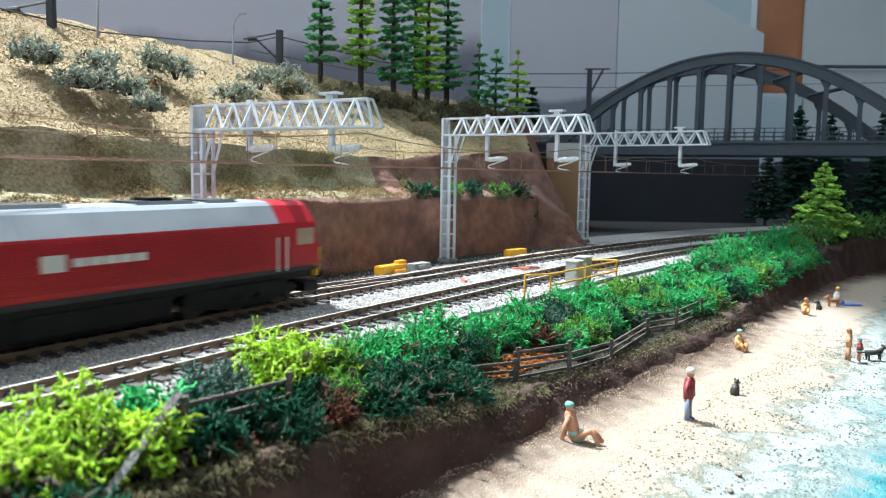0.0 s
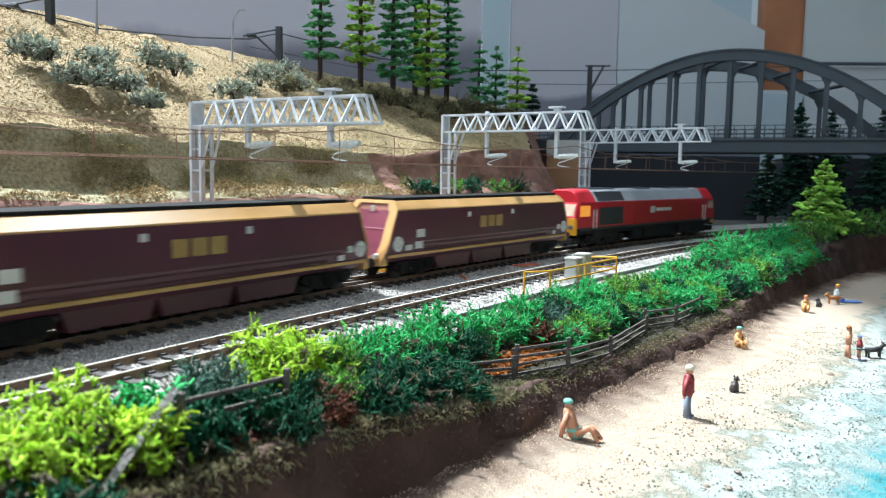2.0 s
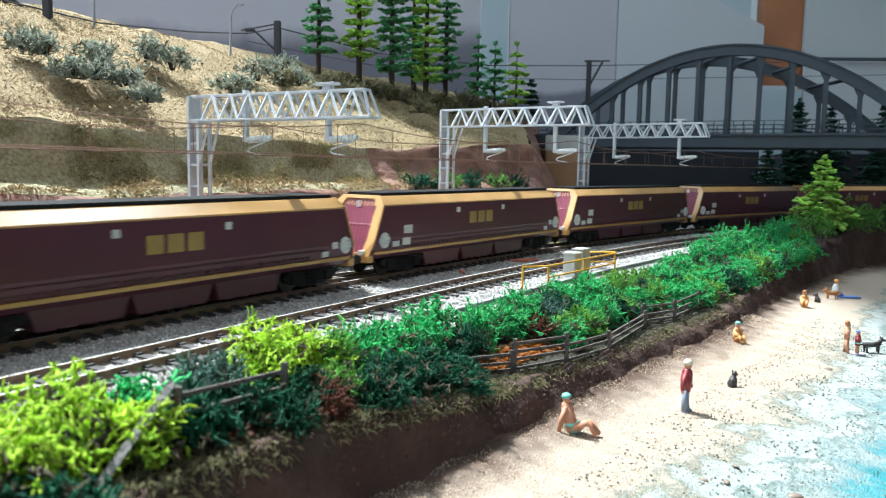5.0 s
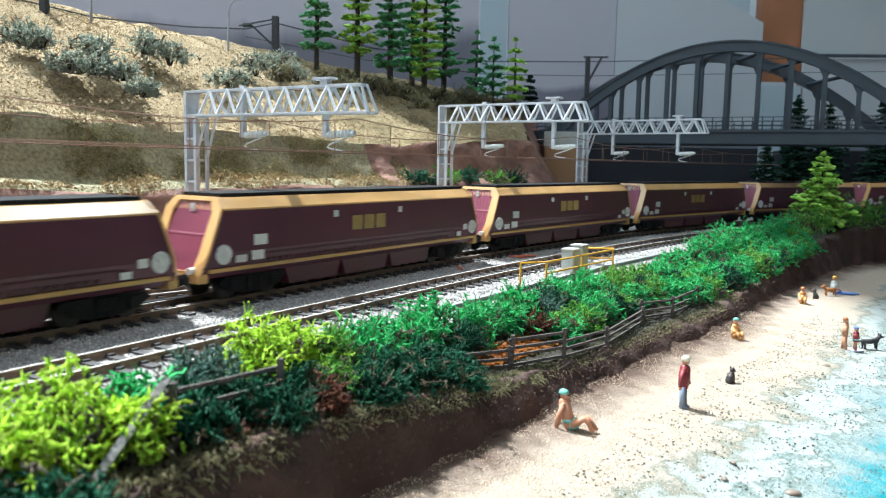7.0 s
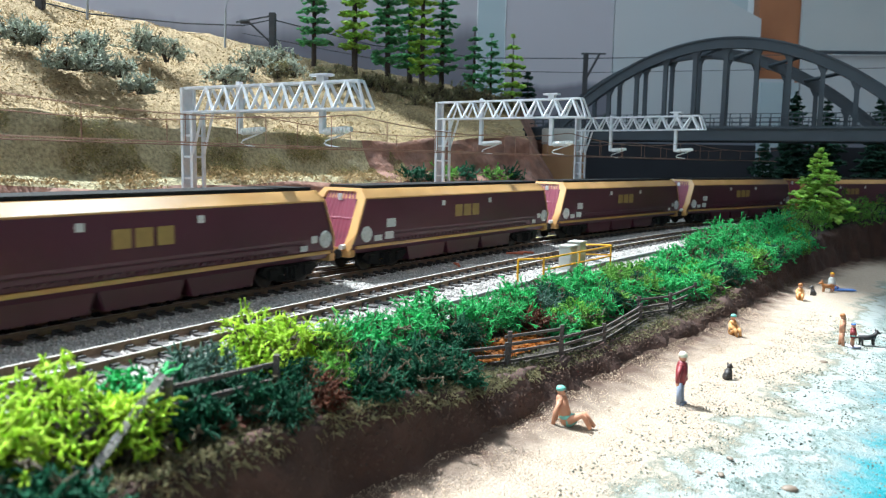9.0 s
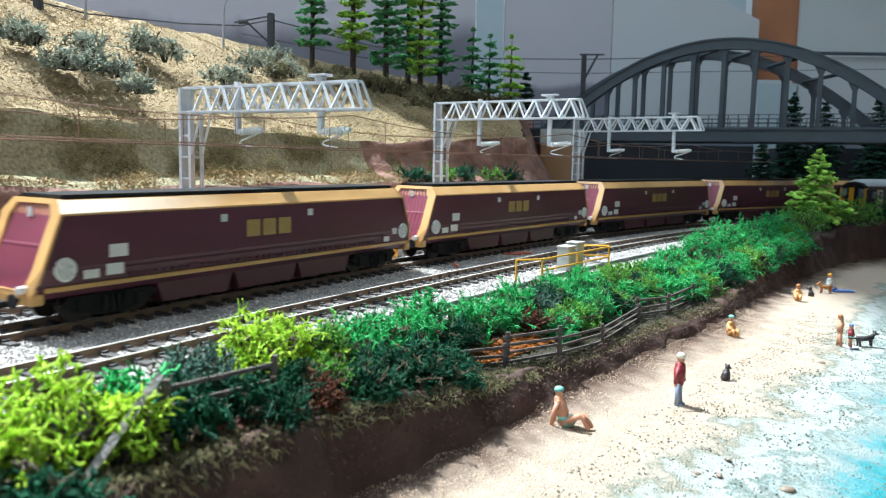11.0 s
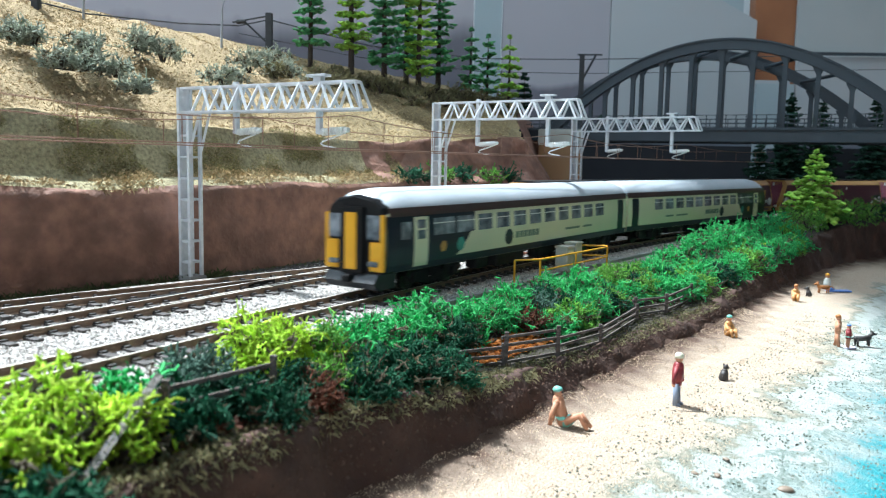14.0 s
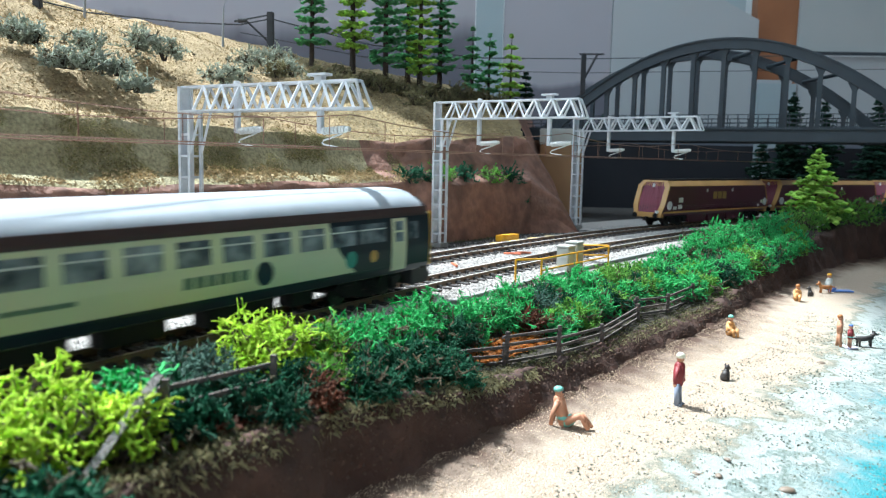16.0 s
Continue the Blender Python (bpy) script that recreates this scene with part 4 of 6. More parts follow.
    part("gangway", box(L - 1, L + 2.6, -6.6, 6.6, 10.5, 41, 0.6), BLACK, t)
    part("gangway_door", box(L + 2.2, L + 3.2, -3.4, 3.4, 12.5, 38.5, 0.3), YELLOW, t, "yellow gangway door")
    for y in (-1, 1):
        part("front_panel", box(L - 0.6, L + 0.7, min(y * 9.2, y * 16.2), max(y * 9.2, y * 16.2), 12, 25.4, 0.5), YELLOW, t, "yellow lower front panel")
        part("corner_pillar", box(L - 1.2, L + 0.6, min(y * 15.0, y * 17.4), max(y * 15.0, y * 17.4), 12, 38, 0.4), YELLOW, t, "yellow corner pillar")
        part("windscreen", box(L - 0.4, L + 0.5, min(y * 7.4, y * 15.2), max(y * 7.4, y * 15.2), 26.4, 37.4, 0.3), GLASS, t)
        part("headlight", box(L + 0.5, L + 1.3, min(y * 8.6, y * 14.6), max(y * 8.6, y * 14.6), 14.2, 16.6, 0.3), GLASS, t)
    part("valance", prism([(L - 12, 3.6), (L + 1, 3.6), (L + 4, 7), (L + 1, 10.8), (L - 12, 10.8)], -15, 15, axis="y"), DARKGREY, t)
    part("coupler", box(L + 1, L + 7, -2, 2, 7, 10, 0.4), BLACK, t)
    part("gangway", box(-L - 1.8, -L + 3, -7.5, 7.5, 11, 42, 0.8), BLACK, t)
    part("underframe", box(-L + 4, L - 6, -9, 9, 8.5, 11.2), BLACK, t)
    for x in (-104, 104):
        bogie(t, x, (-17, 17), 13.5, 5.8)
    return t


GREYMARK = mat("dull_green_lettering", (0.16, 0.22, 0.17), 0.5)
loco = diesel_loco()
wagon_first = hopper_wagon()
wagons = [wagon_first] + [copy_thing(wagon_first, Matrix()) for _ in range(8)]
wagons[-1]["label"] = "maroon bogie coal hopper wagon at the tail of the train"
coach_first = railcar()
coaches = [coach_first, copy_thing(coach_first, Matrix())]

# ---- overhead line gantries ----


def gantry(s, d, arm, top, label):
    """A lattice mast behind the back track that carries a lattice arm across both tracks. Local x points along the arm."""
    p, h = on(s, d, 0), float(line(s)[2])
    t = thing("gantry", at(p.x, p.y, -4.0, 0, 0, math.degrees(h) - 90), label, "gantry", "overhead line gantries")
    beam = 12.5
    part("foot", box(-5.6, 5.6, -5.6, 5.6, 0, 3.4, 0.5), CONCRETE, t, "grey concrete foot")
    for y0, y1 in ((-4.4, -3.0), (3.0, 4.4)):
        part("post", box(-4.4, -2.6, y0, y1, 3, top), STEEL, t)
        part("post", box(2.6, 4.4, y0, y1, 3, top - beam), STEEL, t)
    part("mast_web", box(-4.2, -3.4, -3.0, 3.0, 3, top), STEEL, t)
    z = 10.0
    while z < top - beam:
        part("mast_rung", box(-2.6, 2.6, -4.0, 4.0, z, z + 1.2), STEEL, t)
        z += 11.0
    # arm: top chord, bottom chord and two faces of zigzag bars
    zt, zb = top, top - beam
    part("top_chord", box(-4.4, arm - 4, -2.4, 2.4, zt - 0.9, zt + 0.5, 0.2), STEEL, t)
    for y in (-3.4, 3.4):
        part("bottom_chord", box(-2.6, arm + 1, y - 0.9, y + 0.9, zb - 0.6, zb + 0.6, 0.2), STEEL, t)
    n = 8
    for k in range(n):
        x0 = 6 + (arm - 10) * k / n
        x1 = 6 + (arm - 10) * (k + 0.5) / n
        x2 = 6 + (arm - 10) * (k + 1) / n
        for y in (-1, 1):
            for a, b in (((x0, y * 3.4, zb), (x1, y * 1.9, zt)), ((x1, y * 1.9, zt), (x2, y * 3.4, zb))):
                part("lattice_bar", tube([a, b], 0.9, 4), STEEL, t)
    for y in (-1, 1):
        part("end_bar", tube([(arm - 4, y * 2, zt), (arm + 1, y * 3.4, zb)], 0.8, 4), STEEL, t)
        part("knee_brace", tube([(4.0, y * 3.7, zb - 21), (11.5, y * 3.4, zb)], 0.9, 4), STEEL, t)
    for x, up in ((34, 2), (arm - 26, 5)):
        hang = part("dropper_post", box(x - 1.4, x + 1.4, -1.3, 1.3, 77.5, zt + 2 if up == 2 else zb + 0.4, 0.3), STEEL, t)
        ins = bmesh.new()
        for i in range(7):
            tube([(x + 2 + i * 1.9, 0, 78.5 + i * 0.12), (x + 3.2 + i * 1.9, 0, 78.6 + i * 0.12)], 1.75, 12, ins)
        tube([(x, 0, 78.5), (x + 17, 0, 79.5)], 1.2, 8, ins)
        part("insulator", ins, CERAMIC, hang, "ribbed white insulator")
        part("registration_arm", tube([(x + 13, 0, 77.5), (x + 2, 0, 74.2), (x + 1, 0, 73.2), (x + 2.4, 0, 72.3), (x + 10, 0, 71.2)], 0.42, 6), WHITE, hang, "bent white registration arm")
    part("top_plate", box(arm - 32, arm - 21, -2.6, 2.6, zt + 2.6, zt + 3.8, 0.2), STEEL, t)
    part("plate_stub", box(arm - 28.5, arm - 24, -1.6, 1.6, zt + 0.4, zt + 2.6), STEEL, t)
    return t


gantry(122, 109, 113.5, 101, "silver-grey lattice gantry over two tracks beside the cliff")
gantry(342, 102, 117, 109, "silver-grey lattice gantry over two tracks below the trees")
gantry(572, 116, 127, 110, "silver-grey lattice gantry over two tracks near the bridge")


def wire(pts, r, name, label, parent=None):
    ob = part(name, tube(pts, r, 5), COPPER, parent)
    return tagged(ob, label, "", "")


def catenary(d, label, sups):
    t = thing("catenary_wire", Matrix(), label, "overhead wire", "overhead wires")
    zc, zm = 67.0, 82.0
    ss = steps(-240, 760, 125)
    stag = lambda s: 3.0 * math.cos(math.pi * (s - 122) / 215)
    wire([on(s, d + stag(s), zc) for s in ss], 0.27, "contact_wire", "", t)

    def zmess(s):
        lo = max([q for q in sups if q <= s], default=sups[0])
        hi = min([q for q in sups if q > s], default=sups[-1])
        u = 0.5 if hi == lo else (s - lo) / (hi - lo)
        return zm - 5.5 * 4 * u * (1 - u)
    wire([on(s, d + stag(s), zmess(s)) for s in ss], 0.24, "carrier_wire", "", t)
    s = -222.0
    while s < 740:
        wire([on(s, d + stag(s), zc), on(s, d + stag(s), zmess(s))], 0.2, "wire_dropper", "", t)
        s += 41.0
    return t


catenary(0.0, "thin copper overhead wires above the front track", [-260, -80, 122, 342, 572, 800])
catenary(BACK, "thin copper overhead wires above the back track", [-260, -80, 122, 342, 572, 800])

# ---- the arched bridge ----


def bridge():
    ax, ay, bx, by = 138.5, 1036.0, 501.0, 840.0
    span = math.hypot(bx - ax, by - ay)
    ang = math.degrees(math.atan2(by - ay, bx - ax))
    t = thing("arch_bridge", at((ax + bx) / 2, (ay + by) / 2, 0, 0, 0, ang), "slate-grey steel bowstring arch bridge over the tracks", "bridge")
    h, z0, rise = span / 2, 105.0, 97.5
    wide, skew = 85.0, -46.0          # the far rib stands further back along the line

    def zc(x):
        return z0 + rise * (1 - (x / h) ** 2)
    for y, off in ((0.0, 0.0), (wide, skew)):
        rings = []
        for i in range(41):
            x = -h + span * i / 40
            slope = -2 * rise * x / h ** 2
            nx, nz = -slope / math.hypot(1, slope), 1 / math.hypot(1, slope)
            th = 6.5
            rings.append([(off + x + nx * a, y + b, zc(x) + nz * a) for a, b in ((th, -5), (th, 5), (th - 2, 5), (th - 2, 3.4), (2 - th, 3.4), (2 - th, 5),
                                                                                 (-th, 5), (-th, -5), (2 - th, -5), (2 - th, -3.4), (th - 2, -3.4), (th - 2, -5))])
        part("arch", loft(rings), BRIDGE, t, "curved arch rib")
        for k in range(1, 12):
            x = -h + span * k / 12
            up = zc(x) - 5.5
            if up > z0 + 8:
                x += off
                bm = box(x - 2.5, x + 2.5, y - 2.4, y + 2.4, z0 - 2, up)
                prism([(x - 2.5, up - 8), (x - 7, up + 1), (x - 2.5, up + 1)], y - 2, y + 2, bm, axis="y")
                prism([(x + 2.5, up - 8), (x + 7, up + 1), (x + 2.5, up + 1)], y - 2, y + 2, bm, axis="y")
                part("hanger", bm, BRIDGE, t)
        part("girder", box(-h - 260, h + 300, y - 3.5, y + 3.5, z0 - 15, z0, 0.6), BRIDGE, t)
        part("flange", box(-h - 260, h + 300, y - 6, y + 6, z0 - 1, z0 + 1.4), BRIDGE, t)
        for k in range(0, 50):
            x = -h - 60 + k * 11
            if abs(x) < h + 60:
                part("railing_post", box(x - 0.5, x + 0.5, y - 5.5, y - 4.5, z0, z0 + 16), BRIDGE, t)
        for z in (6, 11, 16):
            part("rail_bar", box(-h - 60, h + 60, y - 5.4, y - 4.6, z0 + z - 0.4, z0 + z + 0.4), BRIDGE, t)
    for k in range(2, 9):
        x = -h + span * k / 10
        if zc(x) > z0 + 60:
            part("wind_brace", tube([(x, 0, zc(x) - 3), (x + skew, wide, zc(x) - 3)], 2.2, 6), BRIDGE, t)
    part("deck", box(-h - 260, h + 300, 3.5, wide - 3.5, z0 - 12, z0 - 4), BRIDGE, t)
    for x in (-h - 6, -h - 200, h + 6, h + 120):
        for y in (4, wide - 4):
            bm = box(x - 5, x + 5, y - 5, y + 5, -9, z0 - 15, 0.8)
            part("pier_column", bm, CONCRETE, t, "grey concrete column")
        part("pier_cap", box(x - 8, x + 8, -4, wide + 4, z0 - 21, z0 - 15, 0.8), CONCRETE, t)
    return t


bridge()

# ---- foliage ----


def twigs(start, grow, bend, ln, rr, us, tip):
    """Curved three-sided twigs, one a row, through the given stations."""
    n, q = len(start), len(us)
    side = np.cross(grow, bend + 1e-4)
    side /= np.linalg.norm(side, axis=1)[:, None] + 1e-9
    up = np.cross(grow, side)
    rings = []
    for u in us:
        c = start + grow * (ln * u)[:, None] + bend * (ln * 0.5 * u * u)[:, None]
        w = rr * (1 - (1 - tip) * u)
        for a in (0, 2.094, 4.189):
            rings.append(c + side * (w * math.cos(a))[:, None] + up * (w * math.sin(a))[:, None])
    quads = [(3 * k + j, 3 * k + (j + 1) % 3, 3 * (k + 1) + (j + 1) % 3, 3 * (k + 1) + j) for k in range(q - 1) for j in range(3)]
    faces = (np.array(quads)[None] + (np.arange(n) * 3 * q)[:, None, None]).reshape(-1, 4)
    return np.stack(rings, 1).reshape(-1, 3), faces


def unit(v):
    return v / (np.linalg.norm(v, axis=1)[:, None] + 1e-9)


DRYTWIG = leaf("withered_grey_brown_twigs", (0.2, 0.17, 0.11), (0.09, 0.075, 0.05))


def strand_bush(name, seed, rx, ry, h, n, length, r, material, droop=0.0):
    """Springy foliage like dyed lichen: curved stems that fork into short twigs, in an uneven mound."""
    g = np.random.default_rng(seed)
    nc = int(9 + (rx + h) * 0.35)
    ct = g.uniform(0, 2 * np.pi, nc)
    cc = g.uniform(0.0, 1.0, nc) ** 0.8
    cr = np.sqrt(1 - cc ** 2)
    cen = np.stack([cr * np.cos(ct) * rx, cr * np.sin(ct) * ry, cc * h], -1) * g.uniform(0.45, 0.85, nc)[:, None]
    size = g.uniform(0.3, 0.52, nc) * (rx + ry + h) / 3
    m = max(80, n // 9)
    which = g.integers(0, nc, m)
    dirs = unit(g.normal(0, 1, (m, 3)) + np.array([0, 0, 0.35]))
    start = cen[which] + dirs * (size[which] * g.uniform(0.35, 1.0, m) ** 0.6)[:, None] * np.array([1.1, 1.1, 0.8])
    grow = unit(dirs * 0.5 + g.normal(0, 0.6, (m, 3)))
    bend = g.normal(0, 1.0, (m, 3)) + np.array([0, 0, -droop])
    ln = length * g.uniform(0.6, 1.25, m)
    rr = r * g.uniform(0.8, 1.3, m)
    v1, f1 = twigs(start, grow, bend, ln, rr, (0.0, 0.35, 0.7, 1.0), 0.7)
    k = 8
    u = g.uniform(0.3, 1.0, (m, k)).reshape(-1)
    rep = np.repeat(np.arange(m), k)
    st = start[rep] + grow[rep] * (ln[rep] * u)[:, None] + bend[rep] * (ln[rep] * 0.5 * u * u)[:, None]
    tang = unit(grow[rep] + bend[rep] * u[:, None])
    gr = unit(tang * 0.5 + g.normal(0, 0.8, (m * k, 3)))
    bd = g.normal(0, 1.1, (m * k, 3)) + np.array([0, 0, 0.2 - droop])
    v2, f2 = twigs(st, gr, bd, length * 0.42 * g.uniform(0.5, 1.3, m * k), r * 0.85 * g.uniform(0.7, 1.25, m * k), (0.0, 0.55, 1.0), 0.75)
    pts = np.concatenate([v1, v2])
    pts[:, 2] = np.maximum(pts[:, 2], -1.0)
    me = mesh_from(name, pts, np.concatenate([f1, f2 + len(v1)]), material, True)
    me.materials.append(DRYTWIG)
    dry = (g.random(m) < 0.16) & (start[:, 2] < 0.75 * h)      # withered stems, low in the bush
    me.polygons.foreach_set("material_index", np.concatenate([np.repeat(dry, 9), np.repeat(dry[rep], 6)]).astype(int).tolist())
    return me


STEM = mat("dark_twig", (0.05, 0.038, 0.03), 0.9, bump=0.3)


def bush(name, p, turn, me, r, h, label, category, group):
    """A bush: its springy foliage on a few dark stems."""
    t = thing(name, at(p[0], p[1], p[2], 0, 0, turn), label, category, group)
    piece("foliage", me, t)
    bm = bmesh.new()
    for k in range(5):
        a = k * 1.257
        tube([(0.8 * math.cos(a), 0.8 * math.sin(a), -1), (r * 0.25 * math.cos(a), r * 0.25 * math.sin(a), h * 0.4), (r * 0.5 * math.cos(a + 0.4), r * 0.5 * math.sin(a + 0.4), h * 0.7)], [0.8, 0.6, 0.3], 5, bm)
    part("stem", bm, STEM, t)
    return t


def leaf_litter(name, count, s_rng, d_rng, zf, size, material, label):
    """Small curled flakes lying on the ground."""
    s = rng.uniform(*s_rng, count)
    d = rng.uniform(*d_rng, count)
    x, y, h = line(s, d)
    z = np.array([zf(a, b) for a, b in zip(s, d)])
    q = rng.normal(0, 1, (count, 4, 3)) * size
    base = np.array([(-1, -1, 0), (1, -1, 0.4), (1, 1, 0), (-1, 1, 0.5)]) * size
    pts = base[None] + q * 0.6 + np.stack([x, y, z + size * 0.6], -1)[:, None]
    faces = np.arange(count * 4).reshape(-1, 4)
    return tagged(piece(name, mesh_from(name, pts.reshape(-1, 3), faces, material)), label, "plant litter", "", "stuff")


def ground_z(s, d):
    """The verge's height under the hedge."""
    e, z = float(bank_edge(s)), bank_top(s)
    return float(np.interp(d, [e - 3, e + 1, e + 6, e + 10, e + 22, -46, -36, -30, -22], [-40, -30 + 0.3 * (z + 30), z - 1.5, z, z + 2.5, -9 + 0.15 * (z + 9), -8.5, -6, -3.2]))


FOLIAGE = {"lime": (LIME, "yellow-green"), "green": (GREEN, "bright green"), "mid": (MIDGREEN, "olive green"), "deep": (DEEPGREEN, "dark green"),
           "grey": (GREYGREEN, "grey-green"), "rust": (RUST, "rust-brown")}
# s, d, top, radius, colour
HEDGE = [(-78, -78, -13, 11, "deep"), (58, -72, -6, 11, "deep"), (78, -74, -8, 12, "deep"), (36, -70, -4, 9, "deep"), (10, -71, -6, 5, "rust"), (-8, -70, -1, 8, "deep"), (28, -71, -5, 7, "deep"), (196, -66, -8, 9, "mid"), (216, -68, -9, 9, "green"), (244, -66, -6, 11, "green"), (268, -66, -7, 11, "mid"), (294, -70, -9, 10, "green"), (344, -72, -10, 10, "green"), (368, -74, -11, 10, "mid"), (420, -68, -4, 13, "green"), (472, -70, 0, 13, "green"), (534, -70, 3, 14, "green"), (600, -72, 2, 15, "green"), (640, -70, 8, 15, "mid"), (-96, -66, 2, 13, "deep"), (-66, -54, 16, 17, "lime"), (-82, -58, 11, 12, "lime"), (-52, -62, 8, 11, "lime"), (-38, -50, 11, 11, "green"), (-34, -62, 2, 10, "deep"), (-16, -48, 12.5, 11, "grey"), (-14, -60, 3, 9, "deep"),
         (5, -50, 19, 12, "lime"), (22, -48, 15, 10, "lime"), (6, -62, 4, 10, "deep"), (24, -62, 2, 9, "mid"), (38, -50, 11, 10, "mid"), (52, -48, 10, 11, "green"), (50, -64, 0, 10, "deep"),
         (68, -50, 10, 11, "green"), (70, -66, -2, 11, "deep"), (88, -52, 9, 11, "green"), (106, -48, 12, 9, "green"), (112, -60, -2, 10, "deep"), (128, -56, 1, 9, "green"),
         (146, -50, 2, 9, "green"), (162, -54, 2, 10, "green"), (184, -50, 4, 10, "green"), (176, -62, -8, 8, "rust"), (198, -58, -1, 9, "grey"), (212, -52, 2, 10, "deep"), (224, -62, -6, 10, "deep"),
         (232, -50, 4, 10, "green"), (252, -56, 6, 12, "green"), (272, -50, 6, 11, "green"), (290, -58, 1, 12, "mid"), (312, -50, 0, 11, "mid"), (318, -64, -8, 10, "deep"), (338, -56, 0, 12, "mid"),
         (362, -60, -2, 12, "green"), (388, -54, 0, 12, "green"), (392, -70, -10, 11, "deep"), (416, -54, 3, 13, "green"), (444, -54, 7, 14, "green"), (450, -72, -8, 12, "deep"), (474, -54, 11, 15, "green"),
         (502, -54, 15, 15, "green"), (508, -70, 0, 12, "mid"), (532, -54, 16, 16, "green"), (562, -54, 15, 16, "green"), (566, -74, -4, 11, "lime"), (594, -54, 15, 16, "green"), (628, -54, 19, 18, "green"),
         (662, -54, 20, 18, "green"), (700, -52, 25, 19, "mid"), (736, -56, 24, 19, "mid"), (800, -52, 27, 22, "mid"), (846, -50, 32, 24, "mid"), (895, -48, 33, 24, "mid"), (945, -48, 32, 24, "deep")]
HEDGE += [(188 + 25 * k, -69 - 0.03 * k, -7 + (k % 3), 12, ("green", "mid", "green", "deep")[k % 4]) for k in range(14)]
HEDGE += [(336 + 23 * k, -81 - 2 * (k % 3), -9 + k * 0.9 + 2 * (k % 2), 13, ("green", "green", "mid", "green", "deep")[k % 5]) for k in range(14)]
for i, (s, d, top, r, tone) in enumerate(HEDGE):
    top += 4.0 * float(smooth01((s - 380) / 120))
    z0 = ground_z(s, d) - 1
    p = on(s, d, z0)
    h = max(9.0, top - z0 - 2.5)
    near = s < 330
    count = int(min(3300, 1200 + 58 * (h + r))) if near else 1900
    m, word = FOLIAGE[tone]
    me = strand_bush("foliage", 100 + i, r * 1.1, r * 0.95, h, count, 3.9 if near else 3.7, (0.5 if s < -20 else 0.34) if near else 0.42, m, 0.35 if tone == "lime" else 0.1)
    bush("bush", p, (i * 67) % 360, me, r, h, word + " springy hedge bush on the verge above the beach", "bush", "hedge bushes")

# bushes on the hill
SCRUB = leaf("grey_green_scrub", (0.46, 0.5, 0.41), (0.25, 0.29, 0.23))
OLIVESCRUB = leaf("olive_brown_scrub", (0.27, 0.25, 0.13), (0.13, 0.12, 0.06))
HILL_BUSH = [(-231, 452, 125, 10), (-243, 452, 128, 8), (-213, 475, 124, 10), (-191, 465, 110, 10), (-203, 453, 112, 10), (-213, 443, 112, 8), (-205, 533, 134, 12), (-191, 543, 128, 13), (-150, 540, 113, 12), (-150, 612, 129, 15), (-146, 670, 140, 14), (-127, 656, 130, 11), (-175, 453, 100, 6), (-136, 640, 128, 11), (-110, 700, 130, 12), (-60, 740, 126, 12), (-98, 735, 134, 13), (-76, 765, 132, 13), (-45, 775, 126, 13), (-18, 790, 124, 14), (10, 850, 130, 14), (20, 900, 130, 14), (40, 930, 130, 14), (62, 930, 126, 14), (-30, 720, 114, 11), (-90, 690, 124, 10), (0, 790, 118, 13)]
for i, (x, y, z, r) in enumerate(HILL_BUSH):
    me = strand_bush("foliage", 300 + i, r * 1.45, r * 1.2, r * 0.95, 1000, 3.8, 0.45, SCRUB if i < 13 else OLIVESCRUB)
    bush("hill_bush", (x, y, z - 2.5), i * 50, me, r, r, ("grey-green" if i < 13 else "olive-brown") + " scrub bush on the dry hillside", "bush", "hill bushes")

# trailing plants on the ledge and at the cliff's foot
for i, (s, d, z, r, tone) in enumerate([(330, 122, 46, 9, "deep"), (352, 124, 47, 10, "deep"), (376, 124, 47, 11, "mid"), (404, 124, 46, 12, "deep"), (440, 122, 45, 12, "mid"), (470, 122, 44, 13, "deep"),
                                        (500, 128, 20, 16, "deep"), (512, 150, 34, 20, "deep"), (520, 180, 50, 22, "deep")]):
    p = on(s, d, z)
    me = strand_bush("foliage", 400 + i, r * 1.2, r, r * 0.9, 500, 4.4, 0.55, FOLIAGE[tone][0])
    bush("shrub", (p.x, p.y, p.z - 1), i * 40, me, r, r, FOLIAGE[tone][1] + " low shrub growing by the red cliff", "shrub", "cliff shrubs")


def fringe(name, count, s_rng, prof_at, material, label, length=3.2, r=0.22, hang=0.4, seed=5):
    """Fine dry tufts on a slope."""
    g = np.random.default_rng(seed)
    s = g.uniform(*s_rng, count)
    base = np.array([prof_at(a, b) for a, b in zip(s, g.random(count))])
    dirs = g.normal(0, 1, (count, 3)) + np.array([0.25, -0.35, 0.5])
    dirs /= np.linalg.norm(dirs, axis=1)[:, None]
    side = np.cross(dirs, g.normal(0, 1, (count, 3)))
    side /= np.linalg.norm(side, axis=1)[:, None] + 1e-9
    ln = length * g.uniform(0.4, 1.2, count)
    a = base - side * r
    b = base + side * r
    c = base + dirs * ln[:, None] * 0.6 + side * r * 0.9
    e = base + dirs * ln[:, None] - np.array([0, 0, hang]) * ln[:, None]
    pts = np.stack([a, b, c, e], 1).reshape(-1, 3)
    return tagged(piece(name, mesh_from(name, pts, np.arange(count * 4).reshape(-1, 4), material)), label, "grass", "", "stuff")


